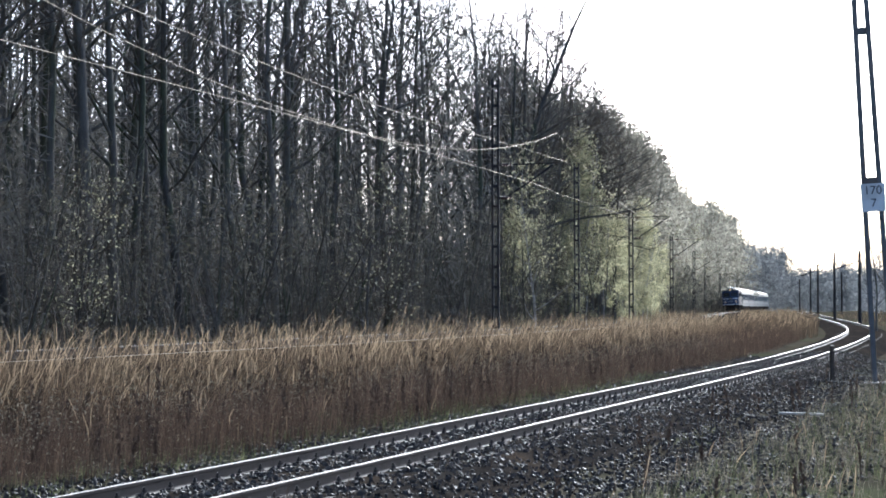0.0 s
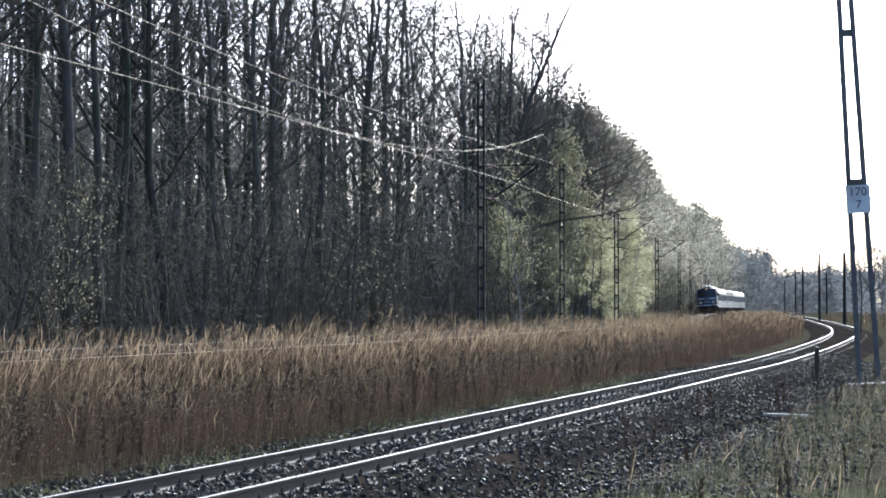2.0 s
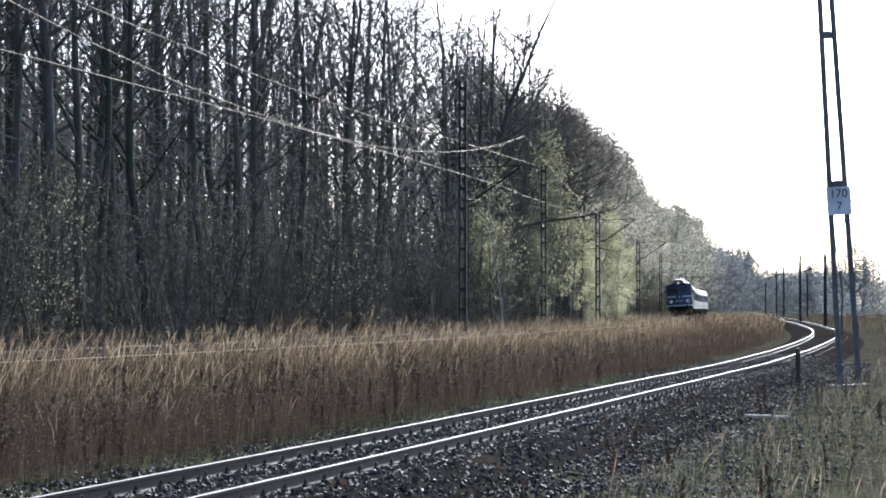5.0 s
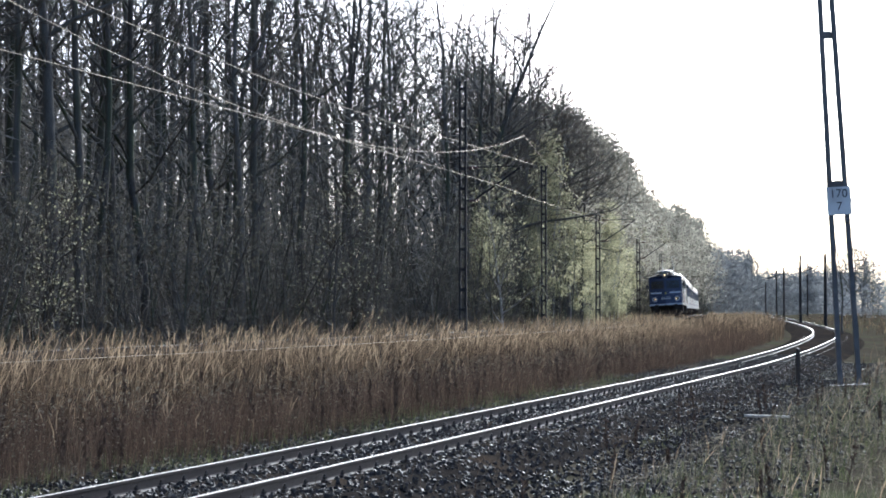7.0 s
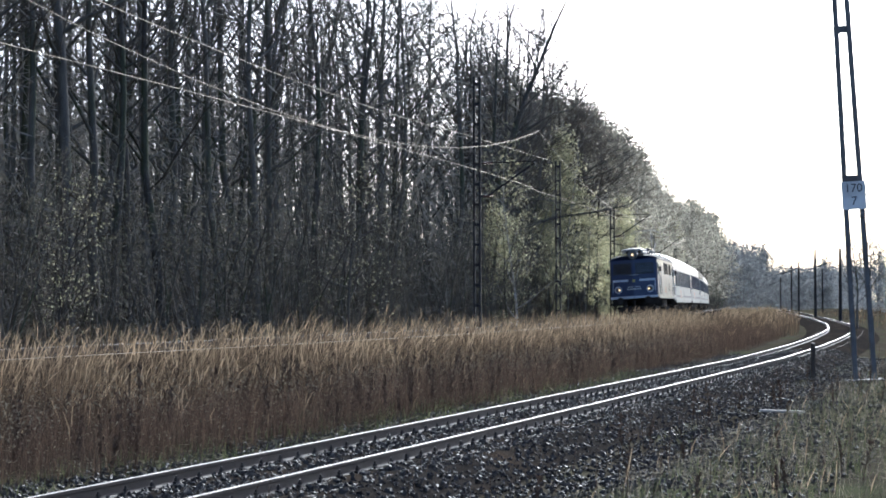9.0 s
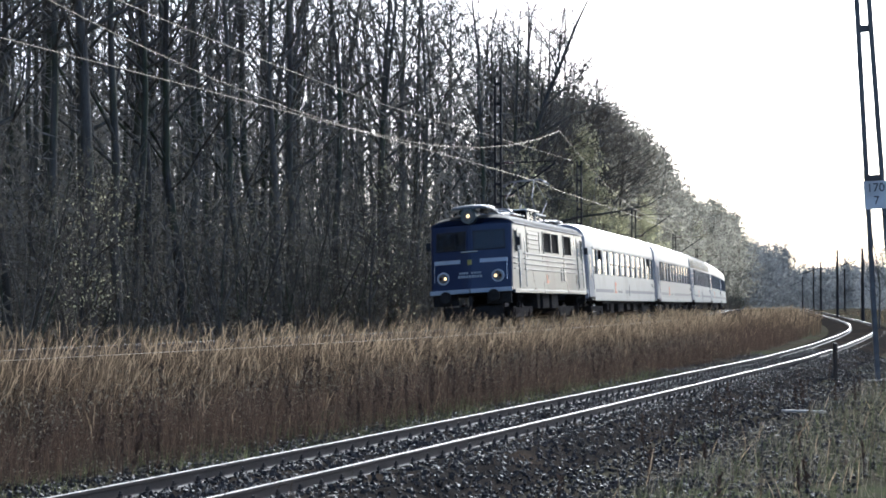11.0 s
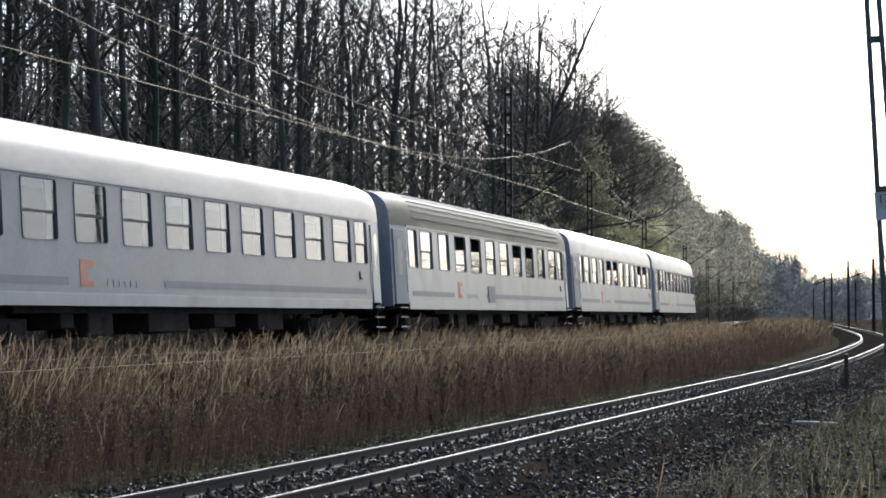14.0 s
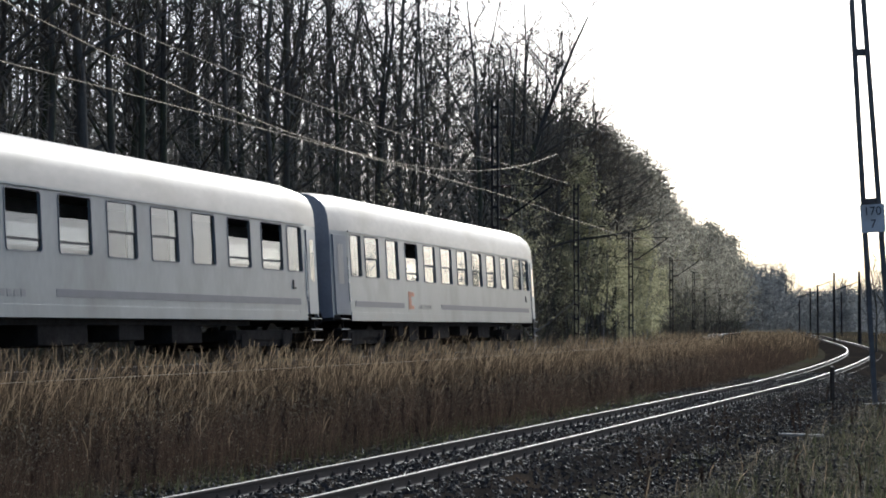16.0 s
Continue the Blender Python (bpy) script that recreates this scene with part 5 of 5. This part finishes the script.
            box(bm, (sg * (nose(zc, y) + 0.026), y, zc), (0.01, 1.04, 0.6), 0.0, turn)
            part("pane", bm, M_GLASS, ws)
            part("wiper", rod([(sg * (nose(3.36, y * 0.9) + 0.05), y * 0.9, 3.38), (sg * (nose(2.95, y * 0.9) + 0.05), y * 0.9 + 0.1, 2.95)], 0.01), M_RUBBER, ws)
            bm = bmesh.new()
            box(bm, (sg * (nose(2.32, y * 1.22) + 0.006), y * 1.22, 2.32), (0.02, 1.0, 0.14), 0.0, turn)
            part("stripe", bm, M_STRIPE, root, "pale grey stripe")
            yl = y / 0.7 * 1.0
            xl = nose(1.75, yl)
            bm = bmesh.new()
            cyl(bm, (sg * (xl - 0.1), yl, 1.75), (sg * (xl + 0.06), yl, 1.75), 0.235, 0.225, 24)
            lamp = part("headlight", bm, M_STRIPE, root, "round headlight with a pale rim")
            bm = bmesh.new()
            cyl(bm, (sg * (xl + 0.05), yl, 1.75), (sg * (xl + 0.066), yl, 1.75), 0.175, 0.17, 20)
            part("reflector", bm, M_REFLECTOR, lamp)
            for dy, mm, r in ((-0.075 * y / abs(y), M_LENS if sg > 0 else M_LENS_OFF, 0.06), (0.085 * y / abs(y), M_LENS_OFF, 0.062)):
                bm = bmesh.new()
                cyl(bm, (sg * (xl + 0.06), yl + dy, 1.75), (sg * (xl + 0.085), yl + dy, 1.75), r, r * 0.8, 16)
                part("lens", bm, mm, lamp)
            part("handrail", rod([(sg * (nose(1.6, y * 1.9) + 0.06), y * 1.9, 1.6), (sg * (nose(2.3, y * 1.9) + 0.06), y * 1.9, 2.3)], 0.014), M_CHROME, root)
            bm = bmesh.new()
            box(bm, (sg * (nose(1.25, 0.75) + 0.03), y / 0.7 * 0.76, 1.25), (0.12, 1.5, 0.15), 0.02, slant(sg, y))
            part("skirt_beam", bm, M_STRIPE, root, "pale grey beam under the cab front")
        part("emblem", boxes(((sg * (nose(2.28) - 0.005), 0, 2.28), (0.04, 0.15, 0.18)), bevel=0.012), M_YELLOW, root, "small yellowish emblem")
        bars = [((sg * (nose(1.9, 0.36 - 0.09 * k) + 0.004), -0.36 + 0.09 * k, 1.9), (0.03, 0.06, 0.07)) for k in range(9) if k != 4]
        bars += [((sg * (nose(1.77, 0.4 - 0.1 * k) + 0.004), -0.4 + 0.1 * k, 1.77), (0.03, 0.07, 0.09)) for k in range(9)]
        part("lettering", boxes(*bars), M_PALE, root, "pale running number, unreadable")
        part("window_sill", boxes(((sg * (nose(2.66) + 0.0), 0, 2.66), (0.06, 0.62, 0.025))), M_CHROME, root)
        for y in (-0.98, 0.98):
            part("buffer_beam", boxes(((sg * (half + 0.22), y, 0.98), (0.14, 0.9, 0.44)), bevel=0.02), M_UNDER, root, "grimy buffer beam")
        buffers(root, sg * (half + 0.2), sg)
        part("plough", boxes(((sg * (half + 0.15), 0, 0.45), (0.1, 2.2, 0.5)), bevel=0.02), M_UNDER, root)
        part("coupling", boxes(((sg * (half + 0.4), 0, 1.0), (0.4, 0.1, 0.14)), ((sg * (half + 0.55), 0, 0.8), (0.08, 0.12, 0.5)), bevel=0.02), M_UNDER, root)
        # top headlight and horn housing
        bm = bmesh.new()
        cyl(bm, (sg * (half - 0.5), 0, 3.94), (sg * (half + 0.17), 0, 3.94), 0.3, 0.28, 24)
        tl = part("top_headlight", bm, M_LOCO_GREY, root, "round headlight above the windscreen")
        bm = bmesh.new()
        cyl(bm, (sg * (half + 0.16), 0, 3.94), (sg * (half + 0.18), 0, 3.94), 0.21, 0.2, 20)
        part("reflector", bm, M_REFLECTOR, tl)
        bm = bmesh.new()
        cyl(bm, (sg * (half + 0.17), 0, 3.94), (sg * (half + 0.2), 0, 3.94), 0.07, 0.055, 16)
        part("lens", bm, M_LENS if sg > 0 else M_LENS_OFF, tl)
        # rounded hood over the horns, its underside open
        hood = []
        for x, w, h in ((half + 0.06, 0.5, 0.05), (half - 0.02, 0.66, 0.12), (half - 0.3, 0.74, 0.17), (half - 1.0, 0.76, 0.18), (half - 1.25, 0.62, 0.1)):
            hood.append([(sg * x, w * math.cos(math.pi * k / 10), 4.2 + h * math.sin(math.pi * k / 10) ** 0.6) for k in range(11)])
        part("horn_hood", loft(hood), M_LOCO_GREY, root, "dusty rounded hood behind the top headlight")
        part("air_horn", boxes(((sg * (half - 0.6), 0.42, 4.12), (0.8, 0.16, 0.16)), ((sg * (half - 0.6), -0.3, 4.12), (0.7, 0.3, 0.16)), bevel=0.05), M_LOCO_ROOF, root)
    # roof
    roof = []
    for x, e in ((-half - 0.1, 0.4), (-half + 0.2, 0.75), (-half + 0.7, 0.95), (-half + 1.6, 1), (half - 1.6, 1), (half - 0.7, 0.95), (half - 0.2, 0.75), (half + 0.1, 0.4)):
        arc = []
        for k in range(13):
            a = math.pi * k / 12
            c = math.cos(a)
            arc.append((x - math.copysign(0.36 * max(0.0, abs(x) - half + 1.6) / 1.7 * abs(c) ** 0.6, x), (hw + 0.015) * math.copysign(abs(c) ** 0.6, c), zg - 0.02 + (0.16 + (zt - zg - 0.14) * e) * math.sin(a) ** 0.8))
        roof.append(arc)
    rf = part("roof", loft(roof, caps=False, closed=False), M_LOCO_ROOF, root, "dirty grey roof with electrical gear", smooth=True)
    for side in (1, -1):
        part("gutter", boxes(((0, side * (hw + 0.03), zg + 0.0), (2 * half - 0.5, 0.06, 0.06)), bevel=0.01), M_BAND, rf, "dark roof gutter")
    for arc in (roof[0], roof[-1]):
        bm = bmesh.new()
        bm.faces.new([bm.verts.new((p[0] * 0.998, p[1], p[2] - 0.004)) for p in arc])
        part("brow", bm, M_BLUE, rf, "dark blue panel under the arched roof edge")
    for side in (1, -1):
        part("roof_pipe", rod([(-half + 0.5, side * 1.42, zg + 0.1), (half - 0.5, side * 1.42, zg + 0.1)], 0.035), M_LOCO_GREY, rf)
    part("resistor_box", boxes(((-1.75, 0, 4.27), (2.2, 0.9, 0.46)), bevel=0.03), M_GRILLE, root)
    for k in range(12):
        part("fin", boxes(((-2.74 + 0.18 * k, 0.465, 4.3), (0.04, 0.03, 0.34))), M_CHROME, root)
    part("resistor_cover", boxes(((-1.75, 0, 4.53), (2.3, 1.04, 0.05)), bevel=0.01), M_CHROME, root, "shining metal cover")
    for x in (0.4, 1.0, 1.6, 2.1):
        bm = bmesh.new()
        for j in range(4):
            cyl(bm, (x, 0.4, 3.96 + 0.07 * j), (x, 0.4, 4.0 + 0.07 * j), 0.09, 0.06, 10)
        part("insulator", bm, M_INSUL, root)
    part("breaker", boxes(((0.7, -0.1, 4.38), (0.8, 0.45, 0.22)), ((0.5, -0.1, 4.1), (0.2, 0.3, 0.5)), ((0.95, -0.1, 4.1), (0.2, 0.3, 0.5)), bevel=0.05), M_CHROME, root)
    part("busbar", rod([(-5.4, 0.4, 4.26), (2.2, 0.4, 4.26), (3.4, 0.3, 4.2)], 0.02), M_CHROME, root)
    # pantographs: the rear one raised, the front one folded
    for x, up in ((3.9, False), (-3.0, True)):
        zb = 4.42 if up else 4.12
        pan = part("pantograph", boxes(((x, 0.55, zb), (2.0, 0.06, 0.06)), ((x, -0.55, zb), (2.0, 0.06, 0.06)), ((x - 0.95, 0, zb), (0.06, 1.1, 0.06)), ((x + 0.95, 0, zb), (0.06, 1.1, 0.06)), *[((x + a, b, zb - 0.2), (0.05, 0.05, 0.44)) for a in (-0.9, 0.9) for b in (-0.5, 0.5)]), M_GALV, root)
        zc = 5.87 if up else 4.32
        mid = 5.0 if up else 4.23
        sp = 1.5 if up else 1.75
        for y in (-0.5, 0.5):
            part("lower_arm", rod([(x + 0.5, y, zb + 0.03), (x + sp, y * 1.1, mid)], 0.024), M_GALV, pan)
            part("lower_arm", rod([(x - 0.5, y, zb + 0.03), (x - sp, y * 1.1, mid)], 0.024), M_GALV, pan)
            part("upper_arm", rod([(x + sp, y * 1.1, mid), (x + 0.1, y * 0.8, zc - 0.04)], 0.018), M_GALV, pan)
            part("upper_arm", rod([(x - sp, y * 1.1, mid), (x - 0.1, y * 0.8, zc - 0.04)], 0.018), M_GALV, pan)
        for dx in (-0.22, 0.22):
            part("collector", rod([(x + dx, -0.95, zc - 0.2), (x + dx, -0.65, zc), (x + dx, 0.65, zc), (x + dx, 0.95, zc - 0.2)], 0.022), M_GALV, pan)
    # running gear
    for x in (-4.2, 4.2):
        bogie(root, x)
    for x, w in ((-1.2, 1.3), (0.6, 1.2), (2.0, 0.5)):
        part("equipment_box", boxes(((x, 0, 0.85), (w, 2.6, 0.6)), bevel=0.04), M_UNDER, root)
    part("floor", boxes(((0, 0, z0 - 0.03), (2 * half, 2 * hw - 0.15, 0.1))), M_UNDER, root)
    # dark sheets added behind the cabs, coloured as interior shade
    part("cab_interior", boxes(((5.0, 0, 2.3), (0.05, 2 * hw - 0.2, 2.0)), ((-5.0, 0, 2.3), (0.05, 2 * hw - 0.2, 2.0))), M_INTERIOR_SHADE, root)
    # the body rides a little high on its springs
    for piece in root.children:
        if not piece.name.startswith("bogie"):
            piece.location.z += 0.09
    return tagged(root, "blue-fronted silver-grey electric locomotive with headlights on", "locomotive")


def lead(t):
    """Arc length of the first coach's front door post, falling as the train comes."""
    d = t - 12.5
    return -6.23 - (26.70 * d + 0.010 * d * d - 0.0058 * d ** 3)


def ride(centre, t, wheel):
    """Pose of a vehicle whose centre lies so far behind lead, carried on two bogies."""
    s = lead(t) + centre
    a = Vector((*main_at(s - wheel)[:2], RAIL_Z))
    b = Vector((*main_at(s + wheel)[:2], RAIL_Z))
    d = a - b
    c = (a + b) / 2
    return pose(c.x, c.y, c.z, CANT, 0, math.degrees(math.atan2(d.y, d.x)))


def build_stick():
    x, y = 6.75, 39.0
    bm = loft([[(k, 0.03 * math.cos(a) + 0.02 * math.sin(k * 5), 0.03 * math.sin(a)) for a in (0, 1.26, 2.5, 3.77, 5.0)] for k in (-0.47, -0.2, 0.1, 0.47)])
    ob = part("stick", bm, M_WOODPALE)
    ob.matrix_basis = pose(x, y, ground_z(x, y) + 0.15, 0, 2, 0)
    tagged(ob, "pale bleached branch lying in the verge grass", "stick")


def build_signal_wire():
    """Thin signal wire carried on low posts through the reeds."""
    pts = []
    root = empty("signal_wire")
    for i in range(8):
        x, y, h = main_at(-40 + 12 * i, -4.0)
        z = 1.07 + 0.004 * max(0, i - 3) * 5
        pts.append((x, y, z))
        if i % 3 == 0:
            part("post", boxes(((x, y + 0.04, (z + ground_z(x, y)) / 2 - 0.1), (0.05, 0.05, z - ground_z(x, y) + 0.1))), M_MAST, root)
    V, F = [], []
    tube(V, F, [Vector(p) for p in pts], 0.004, 0.004, 5)
    link_mesh("wire", V, F, M_WIRE, root)
    tagged(root, "thin signal wire strung through the reed grass", "wire")


def build_marker_post():
    """Short squared timber post with a sloped head, beside the branch line."""
    x, y = 11.0, 58.0
    root = empty("marker_post", pose(x, y, ground_z(x, y), 2, -1, 20))
    bm = loft([[(a, b, z + 0.04 * (b > 0)) for a, b in ((-0.05, -0.05), (0.05, -0.05), (0.05, 0.05), (-0.05, 0.05))] for z in (-0.2, 1.15)])
    part("post", bm, M_SLEEPER, root)
    part("strap", boxes(((0, 0, 0.95), (0.12, 0.12, 0.05)), bevel=0.006), M_RAIL, root, "rusty iron strap")
    tagged(root, "short dark timber marker post beside the branch line", "post")


build_overhead()
build_marker_post()
build_stick()
build_signal_wire()
build_sign_mast()
build_far_poles()
loco = build_loco()
coaches = [
    build_coach("fofssssssfof", mark=4.2, vent=(-0.7, 0.3), label="light grey passenger coach with bright windows, behind the locomotive"),
    build_coach("osssssssssss", grey=True, label="duller grey passenger coach with split windows"),
    build_coach("fsfoossoofsf", dull=True, vent=(1.1, 0.95), label="light grey passenger coach with a ribbed beige roof"),
    build_coach("fssfoossfoof", label="light grey passenger coach with some top lights open"),
    build_coach("fsfosssssfsf", label="light grey passenger coach at the tail of the train"),
]
build_sleepers()
stone_field("ballast_stones", 54000, near_ballast, 0.033, branch, "loose crushed stones of the ballast")


def motions():
    times = [0.5 * k for k in range(33)]
    walk(loco, [(t, ride(-10.1, t, 3.0)) for t in times])
    for i, c in enumerate(coaches):
        walk(c, [(t, ride(10.4 + 24.7 * i, t, 8.6)) for t in times])


motions()
